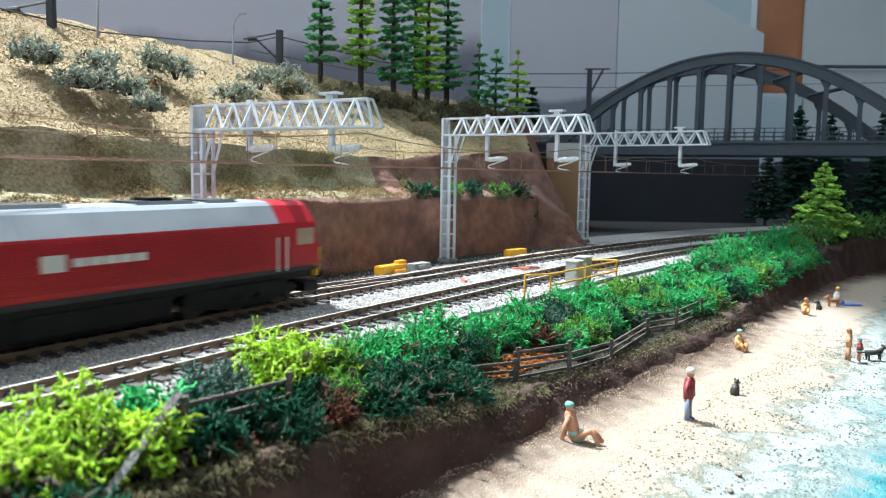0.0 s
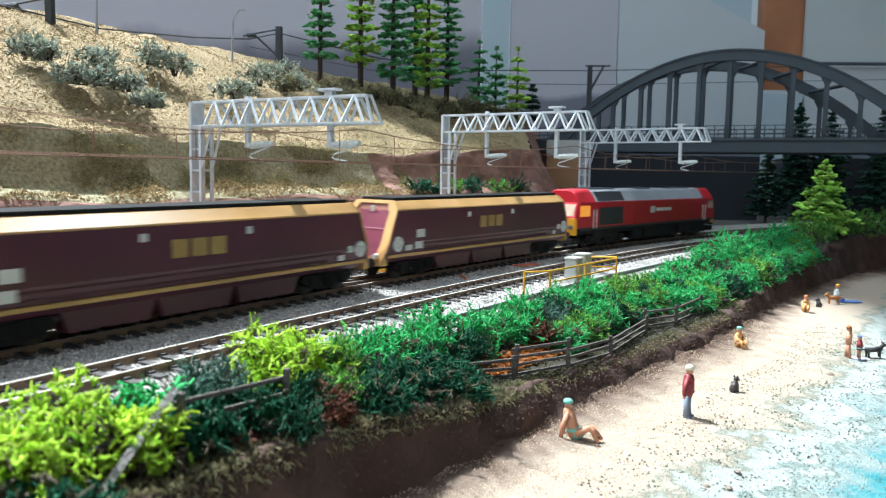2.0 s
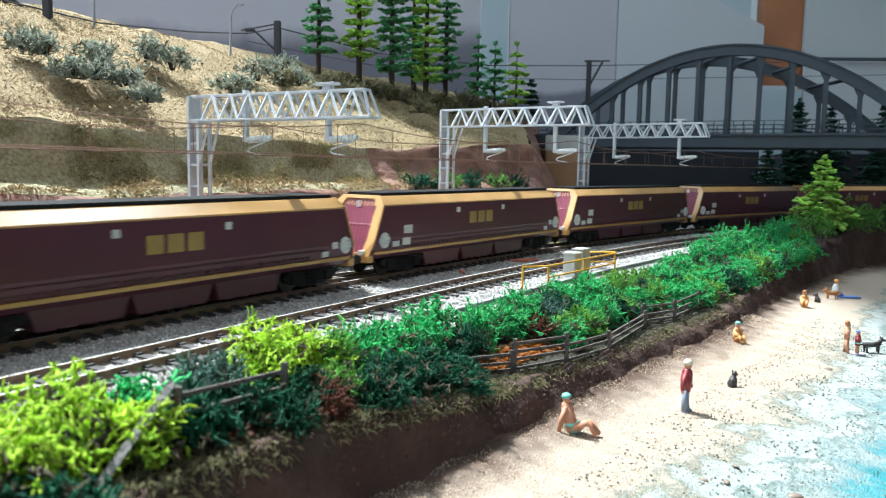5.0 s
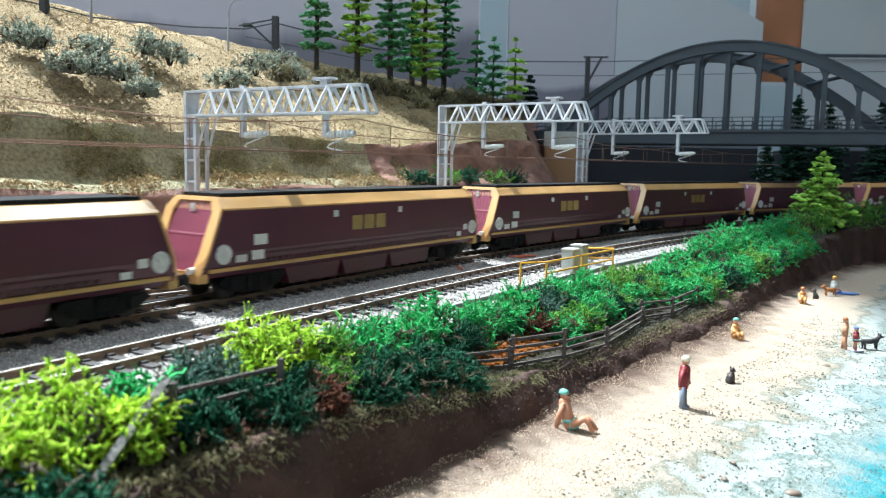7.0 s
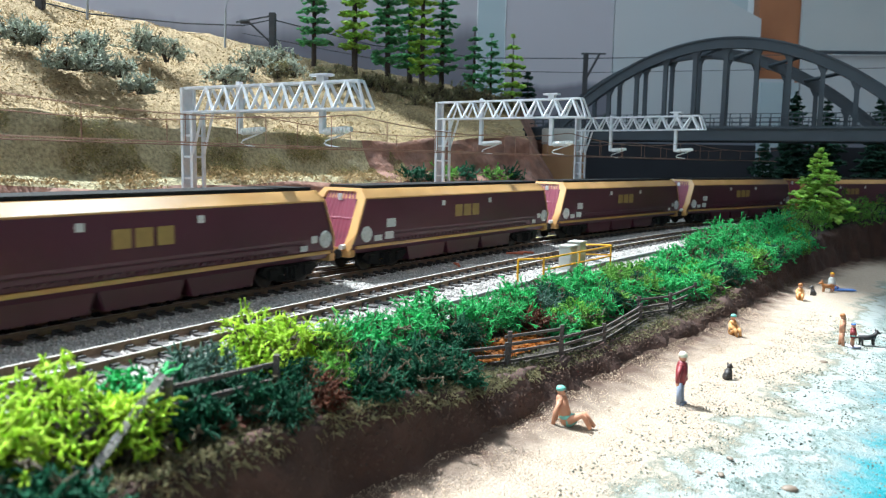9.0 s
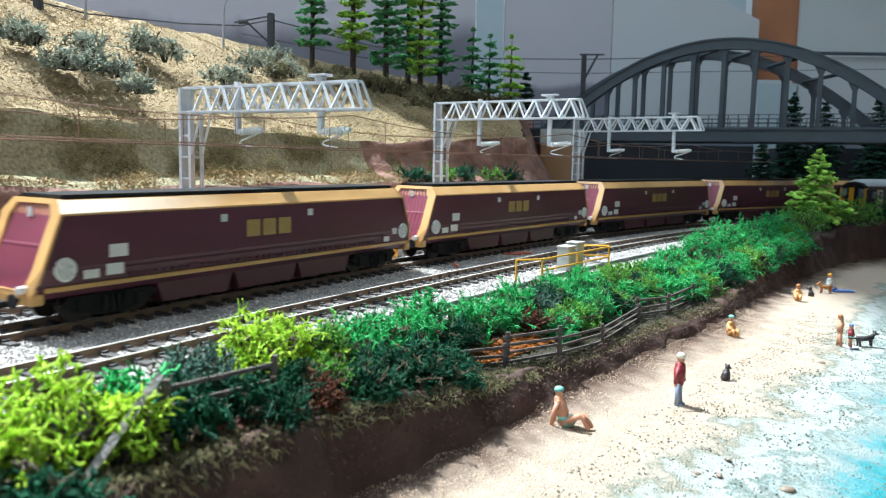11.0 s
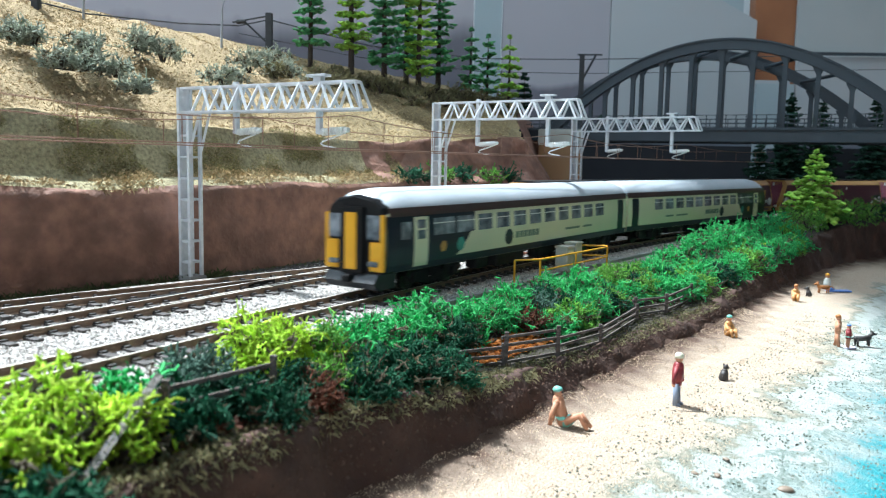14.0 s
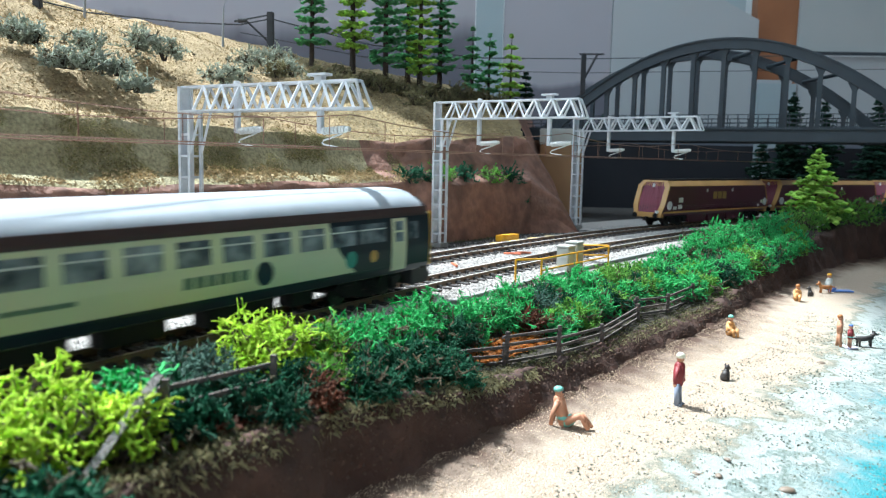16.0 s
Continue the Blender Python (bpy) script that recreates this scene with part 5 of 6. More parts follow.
def on_prof(prof, lo=0.0, hi=1.0):
    def f(s, u):
        pr = prof(s)
        k = (lo + (hi - lo) * u) * (len(pr) - 1.001)
        i = int(k)
        d = pr[i][0] + (pr[i + 1][0] - pr[i][0]) * (k - i)
        z = pr[i][1] + (pr[i + 1][1] - pr[i][1]) * (k - i)
        p = on(hill_skew(s, d), d, z)
        n = noise.noise_vector(p / 40) * 5.0 + noise.noise_vector(p / 12) * 2.25
        return tuple(p + n * 0.9)
    return f


fringe("dry_grass", 42000, (-60, 470), on_prof(sand_prof, 0.0, 0.8), STRAW, "straw-coloured dry grass tufts on the hillside", 2.3, 0.24, 0.3, 11)
BROWNTUFT = leaf("brown_dry_tufts", (0.24, 0.17, 0.075), (0.12, 0.085, 0.04))
fringe("dry_grass", 16000, (-60, 470), on_prof(sand_prof, 0.0, 0.8), BROWNTUFT, "brown dry grass tufts on the hillside", 2.0, 0.24, 0.3, 21)
fringe("ledge_grass", 9000, (-60, 330), on_prof(olive_prof, 0.0, 0.42), STRAW, "pale dry grass on the ledge above the cliff", 3.0, 0.28, 0.5, 12)
OLIVETUFT = leaf("olive_tufts", (0.32, 0.29, 0.13), (0.15, 0.13, 0.06))
fringe("slope_grass", 26000, (-60, 330), on_prof(olive_prof, 0.3, 1.0), OLIVETUFT, "short olive turf on the steep slope", 1.8, 0.22, 0.5, 13)
fringe("slope_grass", 9000, (-60, 330), on_prof(olive_prof, 0.3, 1.0), STRAW, "pale flecks of dry grass on the steep slope", 1.3, 0.16, 0.5, 15)


def verge_point(s, u):
    e = float(bank_edge(s))
    d = e + 7 + (30 + e * -1 - 60) * 0 + 26 * u
    return tuple(on(s, d, ground_z(s, d) + 0.3))


VERGE = leaf("verge_grass", (0.11, 0.12, 0.05), (0.05, 0.055, 0.025))
fringe("verge_grass", 7000, (-90, 640), verge_point, VERGE, "short dull green grass along the top of the bank", 2.6, 0.22, 0.3, 14)
leaf_litter("leaf_litter", 700, (110, 178), (-74, -62), ground_z, 1.0, AUTUMN, "orange-brown leaf litter behind the fence")
leaf_litter("leaf_litter", 350, (-30, 40), (-72, -60), ground_z, 1.0, RUST, "rust-brown leaf litter under the hedge")
stones("earth_crumbs", 6000, (-90, 640), lambda s, u: bank_edge(s) - 3 + 16 * u ** 1.3, lambda s, d: np.array([ground_z(a, b) for a, b in zip(s, d)]), (0.2, 0.65), EARTHBITS, "brown earth crumbs on the bank")
SANDBITS = mat("sand_grains", (0.6, 0.47, 0.34), 0.9, col2=(0.42, 0.3, 0.2), scale=500, rand=0.5)
stones("sand_grains", 26000, (-20, 420), lambda s, u: bank_edge(s) + 1 - 70 * u ** 1.4, lambda s, d: np.array([beach_z(a, b) for a, b in zip(s, d)]) + 0.1, (0.13, 0.3), SANDBITS, "coarse sand grains on the beach")


# ---- conifers ----


def conifer(seed, h, r, material, label, group, shape, tier):
    g = random.Random(seed)
    bark = tube([(0, 0, -3), (0.4, 0.2, h * 0.5), (0, 0, h)], [h * 0.016 + 0.6, h * 0.011 + 0.3, 0.25], 7)
    verts, faces = [], []
    levels = max(7, int(h / tier))
    solid = np.array([(1, 0, 0), (-1, 0, 0), (0, 1, 0), (0, -1, 0), (0, 0, 0.7), (0, 0, -0.55), (0.7, 0.7, 0.3), (-0.7, 0.7, 0.3), (-0.7, -0.7, 0.3), (0.7, -0.7, 0.3)])
    tri = ((6, 0, 2), (6, 2, 4), (6, 4, 0), (7, 2, 1), (7, 1, 4), (7, 4, 2), (8, 1, 3), (8, 3, 4), (8, 4, 1), (9, 3, 0), (9, 0, 4), (9, 4, 3),
           (0, 5, 2), (2, 5, 1), (1, 5, 3), (3, 5, 0))
    for i in range(levels):                            # tiers of flat branches with gaps between them
        u = i / (levels - 1)
        z = h * (0.15 + 0.83 * u) + g.uniform(-1.2, 1.2)
        rad = r * (1 - u) ** shape * (0.88 + 0.2 * (i % 2)) * g.uniform(0.9, 1.12) + 2.2
        nb = max(4, int(8 - 3 * u))
        a0 = g.uniform(0, 6.28)
        for k in range(nb):
            a = a0 + k * 6.283 / nb + g.uniform(-0.3, 0.3)
            ln = rad * g.uniform(0.7, 1.12)
            dx, dy = math.cos(a), math.sin(a)
            lift = g.uniform(-0.22, 0.12)
            tube([(0, 0, z), (dx * ln * 0.7, dy * ln * 0.7, z + lift * ln * 0.7)], [0.4, 0.2], 4, bark)
            for q in range(9):                         # ragged foliage clumps along the branch
                t = 0.22 + 0.82 * q / 8
                side = g.uniform(-0.26, 0.26) * ln * t
                c = np.array([dx * ln * t - dy * side, dy * ln * t + dx * side, z + lift * ln * t + g.uniform(-1.6, 2.2)])
                w = (1.15 + 0.085 * ln) * g.uniform(0.65, 1.35)
                base = len(verts)
                for vx, vy, vz in solid:
                    verts.append(c + np.array([vx * g.uniform(0.6, 1.45), vy * g.uniform(0.6, 1.45), vz * g.uniform(0.6, 1.4)]) * w)
                faces += [[base + x for x in f] for f in tri]
    base_m = Matrix()
    t = thing("conifer", base_m, label, "tree", group)
    part("trunk", bark, BARK, t)
    piece("crown", mesh_from("crown", np.array(verts), faces, material), t)
    return t


N_HILL_TREES = 10
TREES = [(-126, 746, 149, 118, 15, 'g'), (-90, 760, 144, 150, 17, 'l'), (-61, 790, 134, 156, 17, 'g'), (-43, 860, 138, 160, 15, 'g'), (-28, 804, 126, 158, 17, 'l'), (-9, 870, 136, 150, 17, 'g'), (28, 938, 135, 80, 13, 'g'), (49, 958, 134, 76, 13, 'g'), (74, 950, 128, 80, 14, 'l'), (95, 980, 122, 48, 10, 'd'), (262, 1340, 93, 50, 14, 'd'), (560, 1300, -9, 192, 30, 'd'), (614, 1305, -9, 182, 30, 'd'), (693, 1290, -9, 188, 30, 'd'), (388, 832, -6, 88, 25, 'l'), (470, 1190, -9, 110, 24, 'd'), (330, 1330, 93, 40, 12, 'd')]
for i, (x, y, z, h, r, tone) in enumerate(TREES):
    m = {"g": CONIFER, "l": CONIFER_LIME, "d": CONIFER_DARK}[tone]
    word = {"g": "mid green", "l": "yellow-green", "d": "dark green"}[tone]
    tr = conifer(40 + i, h, r * (0.86 if i < N_HILL_TREES else 1.05), m, word + (" model conifer on the brow of the hill" if i < N_HILL_TREES else " model conifer beside the tracks and bridge"), "conifers", 0.42 if i < N_HILL_TREES else 0.6, 10.2 if i < N_HILL_TREES else 6.0)
    tr.matrix_basis = at(x, y, z, 0, 0, i * 77)


def foot_point(s, u):
    d = cliff_base(s) - 1 - 9 * u ** 2
    return tuple(on(s, d, -4.6))


WEED = leaf("dark_olive_weeds", (0.1, 0.12, 0.05), (0.045, 0.055, 0.025))
fringe("cliff_foot_weeds", 4200, (-60, 150), foot_point, WEED, "dark olive weeds along the foot of the cliff", 6.5, 0.3, 0.2, 31)
fringe("cliff_foot_weeds", 1200, (150, 470), foot_point, WEED, "sparse dark weeds along the foot of the cliff", 4.0, 0.3, 0.2, 32)


def brow_point(s, u):
    d = float(bank_edge(s)) + 4 + 9 * u
    return tuple(on(s, d, ground_z(s, d) + 0.2))


PALEGRASS = leaf("pale_dry_verge_grass", (0.3, 0.27, 0.15), (0.15, 0.14, 0.075))
fringe("verge_grass", 5200, (-90, 130), brow_point, PALEGRASS, "pale dry grass along the brow of the bank", 2.6, 0.2, 0.5, 41)
fringe("verge_grass", 1800, (130, 420), brow_point, PALEGRASS, "pale dry grass along the brow of the bank", 2.0, 0.2, 0.5, 42)

# ---- the upper line behind the hill, and dark things beyond ----
DARKPOLE = mat("black_painted_pole", (0.03, 0.032, 0.036), 0.6, col2=(0.05, 0.05, 0.055))
GREYPOLE = mat("grey_lamp_post", (0.32, 0.34, 0.36), 0.5)


def line_pole(x, y, z0, z1, ang, label, w=3.0):
    t = thing("line_pole", at(x, y, z0, 0, 0, ang), label, "pole", "upper line poles")
    h = z1 - z0
    part("mast", box(-w, w, -w, w, 0, h, 0.5), DARKPOLE, t)
    part("bracket", tube([(-w, 0, h - 26), (-24, 0, h - 7)], 1.0, 6), DARKPOLE, t)
    part("bracket", tube([(-w, 0, h - 3), (-34, 0, h - 9)], 0.8, 6), DARKPOLE, t)
    part("insulator", tube([(-22, 0, h - 8), (-30, 0, h - 8.6)], 2.0, 8), DARKPOLE, t)
    return t


line_pole(-166, 755, 120, 195, 0, "black line pole with bracket arms behind the hill")
line_pole(-276, 545, 130, 178, 0, "black line pole with bracket arms behind the hill", 2.6)
vp = thing("line_pole", at(176, 1050, 84), "dark line pole with two raised arms beside the bridge", "pole", "upper line poles")
part("mast", box(-3, 3, -2.5, 2.5, 0, 119, 0.5), DARKPOLE, vp)
part("bracket", tube([(0, 0, 84), (18, 0, 119)], 1.6, 6), DARKPOLE, vp)
part("bracket", tube([(-6, 0, 118), (26, 0, 118.5)], 1.2, 6), DARKPOLE, vp)
upper = thing("upper_wire", Matrix(), "dark sagging overhead wires of the upper line", "overhead wire", "overhead wires")
part("wire", tube([(-330, 440, 168), (-300, 505, 165), (-262, 590, 163), (-224, 680, 172), (-194, 755, 183), (-166, 755, 189), (-80, 850, 180), (40, 960, 183), (176, 1050, 196), (420, 1010, 200)], 0.6, 5), DARKPOLE, upper)
part("wire", tube([(-194, 755, 176), (-90, 850, 168), (40, 960, 168), (176, 1050, 178), (420, 1010, 182), (700, 960, 186)], 0.4, 5), DARKPOLE, upper)


def street_lamp(x, y, z, h):
    t = thing("street_lamp", at(x, y, z), "slim grey street lamp behind the hill brow", "street lamp", "street lamps")
    part("post", tube([(0, 0, 0), (1, 0, h * 0.8), (3, 0, h * 0.93), (7, 0, h)], [1.1, 0.8, 0.7, 0.6], 7), GREYPOLE, t)
    part("lantern", box(5, 12, -1.6, 1.6, h - 0.6, h + 1.2, 0.5), GREYPOLE, t)
    return t


street_lamp(-190, 680, 140, 55)
street_lamp(-262, 583, 145, 48)
NAVY = mat("navy_board_and_shade", (0.014, 0.016, 0.022), 0.8, col2=(0.022, 0.024, 0.03), scale=20)
CARD = mat("brown_cardboard", (0.4, 0.24, 0.12), 0.8, col2=(0.33, 0.19, 0.1), scale=30)
# a low dark board, extended by blocks that stand in for the bridge's shade
slab("backdrop", 205, 480, 1250, 1490, -9, 93, NAVY, "dark navy block for the low board and shade behind the bridge")
slab("backdrop", 600, 1150, 1345, 1490, -9, 95, NAVY, "dark navy block for the shade under the bridge deck")
cb = thing("cardboard_box", at(145, 1010, -8, 0, 0, -8), "brown cardboard box with a pale lid behind the tracks", "box")
part("box_body", box(-26, 26, -5, 30, 0, 92, 1), CARD, cb)
part("lid", box(-27, 27, -6, 31, 92, 112, 1), BOXGREY, cb, "pale grey lid")
tagged(part("upper_bank", prism([(60, 1040), (150, 1062), (160, 1130), (60, 1180), (0, 1130)], -8, 92, axis="z", bevel=6), CLIFF), "red-brown approach bank at the end of the bridge", "bank")

# ---- lineside things ----


def relay_cabinet(s, d, w, h):
    p, a = on(s, d, ground_z(s, d)), math.degrees(float(line(s)[2]))
    t = thing("relay_cabinet", at(p.x, p.y, p.z, 0, 0, a), "pale grey lineside relay cabinet", "cabinet", "relay cabinets")
    part("cabinet_body", box(-w / 2, w / 2, -4, 4, 0, h, 0.4), BOXGREY, t)
    part("cabinet_roof", box(-w / 2 - 0.6, w / 2 + 0.6, -4.6, 4.6, h, h + 1.2, 0.4), BOXGREY, t)
    part("door", box(-w / 2 + 0.8, w / 2 - 0.8, -4.3, -4.0, 1, h - 1), BOXGREY, t)
    return t


relay_cabinet(296, -27, 10, 15)
relay_cabinet(311, -26, 9.5, 16)
yf = thing("safety_railing", Matrix(), "yellow tubular safety railing round the cabinets", "railing")
corners = [on(242, -37, 0), on(340, -37, 0), on(336, -18.5, 0), on(330, -18, 0)]
for a, b in ((corners[0], corners[1]), (corners[1], corners[2])):
    for z in (8.5, 2.0):
        part("rail_bar", tube([(a.x, a.y, z), (b.x, b.y, z - 0.8)], 0.55, 8), YELLOW, yf)
for k, (s, d) in enumerate(((242, -37), (291, -37), (340, -37), (336, -18.5), (228, -28))):
    p = on(s, d, ground_z(s, d) - 1)
    part("railing_post", tube([tuple(p), (p.x, p.y, 8.4)], 0.6, 8), YELLOW, yf)
a, b = on(242, -37, 8.5), on(228, -28, 8.5)
part("rail_bar", tube([tuple(a), tuple(b)], 0.55, 8), YELLOW, yf)

px, h0 = on(263, 92, -4.6), math.degrees(float(line(263)[2]))
pm = thing("point_motor", at(px.x, px.y, px.z, 0, 0, h0), "yellow points motor box beside the back track", "points motor")
part("housing", box(-14, 12, -4, 4, 0, 6.5, 0.6), YELLOW, pm)
part("cover", box(-4, 8, -7, -4, 0, 3.5, 0.4), YELLOW, pm)
part("cover", box(6, 15, -2, 3, 2, 8.6, 0.5), YELLOW, pm)
px = on(292, 91, -4.6)
gm = thing("lineside_box", at(px.x, px.y, px.z, 0, 0, h0), "small grey lineside equipment box", "box")
part("housing", box(-10, 10, -4, 4, 0, 5.2, 0.5), CONCRETE, gm)
part("cover", box(-6, 2, -5.5, -4, 0.5, 4), CONCRETE, gm)
px = on(420, 90, -4.6)
gm2 = thing("point_motor", at(px.x, px.y, px.z, 0, 0, h0 - 6), "yellow points motor box beside the back track", "points motor")
part("housing", box(-12, 12, -4, 4, 0, 6, 0.6), YELLOW, gm2)
PADYELLOW = mat("pale_yellow_pad", (0.72, 0.56, 0.2), 0.6)
for s, d in ((205, 71), (232, 72), (259, 73), (384, 78), (412, 78), (440, 78), (468, 78)):
    p, a = on(s, d, -3.3), math.degrees(float(line(s)[2]))
    bm = prism([(7.5 * math.cos(t), 2.6 * math.sin(t)) for t in [2 * math.pi * i / 16 for i in range(16)]], 0, 1.2, axis="z")
    ob = part("walkway_pad", bm, PADYELLOW)
    ob.matrix_basis = at(p.x, p.y, p.z, 0, 0, a)
    tagged(ob, "pale yellow oval pad between the rails", "pad", "yellow pads")
PINK = mat("orange_red_rod", (0.6, 0.16, 0.08), 0.6)
for s, d in ((258, 31), (335, 33), (345, 30)):
    p = on(s, d, -3.2)
    ob = part("loose_rod", tube([(-6, 0, 0.6), (0, 0.8, 0.8), (6, 0, 0.6)], 0.9, 6), PINK)
    ob.matrix_basis = at(p.x, p.y, p.z, 0, 0, 25 + s)
    tagged(ob, "short orange-red rod lying on the ballast", "rod", "loose rods")
# concrete edging along the ballast
for i in range(14):
    s = 90 + i * 30
    p, a = on(s, -29.5, -7.2), math.degrees(float(line(s)[2]))
    ob = part("edging_block", box(-14.6, 14.6, -1.6, 1.6, 0, 3.2, 0.3), CONCRETE)
    ob.matrix_basis = at(p.x, p.y, p.z, 0, 0, a)
    tagged(ob, "grey concrete edging block beside the ballast", "edging", "edging blocks")

# ---- fences ----


def fence(posts, h, rails, label, lean=0.0, seed=1):
    g = random.Random(seed)
    t = thing("fence", Matrix(), label, "fence", "wooden fences")
    for x, y, z in posts:
        dx = g.uniform(-0.6, 0.6)
        part("post", loft([[(x - 0.9, y - 0.8, z - 4), (x + 0.9, y - 0.8, z - 4), (x + 0.9, y + 0.8, z - 4), (x - 0.9, y + 0.8, z - 4)],
                           [(x - 0.85 + dx, y - 0.75, z + h + 1), (x + 0.85 + dx, y - 0.75, z + h + 1), (x + 0.85 + dx, y + 0.75, z + h + 1), (x - 0.85 + dx, y + 0.75, z + h + 1)]]), WOOD, t)
    for (ax, ay, az), (bx, by, bz) in zip(posts, posts[1:]):
        n = Vector((by - ay, ax - bx, 0)).normalized() * -1.1
        d = Vector((bx - ax, by - ay, 0)).normalized() * 1.5
        for k in range(rails):
            za = az + h * (k + 0.75) / rails - 0.5 + g.uniform(-0.4, 0.4)
            zb = bz + h * (k + 0.75) / rails - 0.5 + g.uniform(-0.4, 0.4)
            ring = lambda x, y, z: [(x + n.x * 0.3, y + n.y * 0.3, z - 0.6), (x + n.x, y + n.y, z - 0.6), (x + n.x, y + n.y, z + 0.6), (x + n.x * 0.3, y + n.y * 0.3, z + 0.6)]
            part("rail_board", loft([ring(ax - d.x, ay - d.y, za), ring(bx + d.x, by + d.y, zb)]), WOOD, t)
    return t


fence([(26.3, 317.5, -21), (51.7, 345.9, -23.8)], 13.5, 4, "weathered wooden post-and-rail fence panel by leaf litter", seed=2)
fence([(2, 296, -18.5), (25.6, 316.5, -21.4)], 9.5, 3, "sagging weathered wooden fence on the bank", seed=3)
fence([(52.6, 347, -24), (78, 379, -25.5), (108, 431, -24.5)], 9.5, 3, "weathered wooden post-and-rail fence on the bank", seed=4)
fence([(108, 436, -24), (131, 456, -25), (157, 494, -24.5), (172, 530, -24)], 12, 3, "weathered wooden post-and-rail fence on the bank", seed=5)
fence([(-83, 160, -9), (-66, 184, -1.0), (-47, 217, -3)], 9.5, 2, "dark weathered wooden fence below the hedge", seed=6)
PALEWOOD = mat("bleached_fence_wood", (0.3, 0.28, 0.26), 0.8, col2=(0.18, 0.165, 0.15), scale=350, bump=0.5)
tagged(part("fence_board", tube([(-75.5, 159, -7), (-66.5, 182, 11)], 1.35, 4), PALEWOOD), "loose grey fence board leaning on a post", "board")

# ---- figurines and beach things ----
SKIN = mat("painted_skin_tone", (0.55, 0.27, 0.16), 0.5, spec=0.4)
TAN = mat("painted_tan", (0.6, 0.3, 0.1), 0.5)
MINT = mat("mint_green_paint", (0.2, 0.5, 0.42), 0.5)
CRIMSON = mat("dark_red_paint", (0.24, 0.03, 0.035), 0.5)
DENIM = mat("grey_blue_paint", (0.24, 0.28, 0.36), 0.6)
CAPWHITE = mat("cream_paint", (0.72, 0.68, 0.52), 0.5)
DOGBLACK = mat("dark_brown_black_paint", (0.04, 0.034, 0.032), 0.5)
DOGTAN = mat("ginger_paint", (0.42, 0.17, 0.05), 0.5)
BLUE = mat("blue_paint", (0.1, 0.2, 0.5), 0.5)
TOWEL = mat("pale_lilac_board", (0.5, 0.5, 0.62), 0.6)


def figure(name, limbs, m, label, category="figurine"):
    """One plain mesh from rounded limbs: (points, radii, material)."""
    bm, mats = bmesh.new(), []
    for pts, radii, material in limbs:
        if material not in mats:
            mats.append(material)
        before = len(bm.faces)
        if len(pts) == 1:
            ball(pts[0], radii, bm, 10, 8)
        else:
            tube(pts, list(radii), 8, bm)
            ball(pts[0], radii[0], bm, 8, 6)
            ball(pts[-1], radii[-1], bm, 8, 6)
        bm.faces.ensure_lookup_table()
        for f in list(bm.faces)[before:]:
            f.material_index = mats.index(material)
    ob = part(name, bm, mats[0], None, "", True)
    for extra in mats[1:]:
        ob.data.materials.append(extra)
    ob.matrix_basis = m
    return tagged(ob, label, category)


def stand(x, y):
    """The height of the sand at a place."""
    i = int(np.argmin((LX - x) ** 2 + (LY - y) ** 2))
    d = -math.sin(_turn[i]) * (x - LX[i]) + math.cos(_turn[i]) * (y - LY[i])
    return beach_z(float(LS[i]), float(d)) - 0.1


figure("figurine", [([(0, -1.5, 0.8), (0, -1.3, 5), (0, -0.5, 10.5)], (1.2, 1.3, 1.6), DENIM), ([(0.6, 1.7, 0.8), (0.2, 1.4, 5), (0, 0.5, 10.5)], (1.2, 1.3, 1.6), DENIM),
                    ([(0, -1.6, 0.7), (1.6, -1.8, 0.5)], (0.9, 0.7), DENIM), ([(0.6, 1.7, 0.7), (2.2, 1.9, 0.5)], (0.9, 0.7), DENIM),
                    ([(0, 0, 10), (0.2, 0, 14), (0.3, 0, 17.2)], (2.2, 2.5, 2.3), CRIMSON), ([(0.2, -2.4, 17.2), (-0.6, -3.8, 13.6), (-0.6, -4.8, 10.4)], (1.1, 0.95, 0.8), CRIMSON),
                    ([(0.2, 2.4, 17.2), (0.8, 3.2, 13.6), (1.8, 3.0, 10.6)], (1.1, 0.95, 0.8), CRIMSON), ([(-0.6, -4.9, 9.9)], (0.8, 0.8, 0.9), SKIN),
                    ([(0.5, 0, 20.6)], (1.7, 1.6, 2.0), SKIN), ([(0.4, 0, 21.6)], (1.95, 1.85, 1.7), CAPWHITE)],
       at(101.5, 331, stand(101.5, 331), 0, 0, -25), "standing painted figurine in a red top and grey trousers")
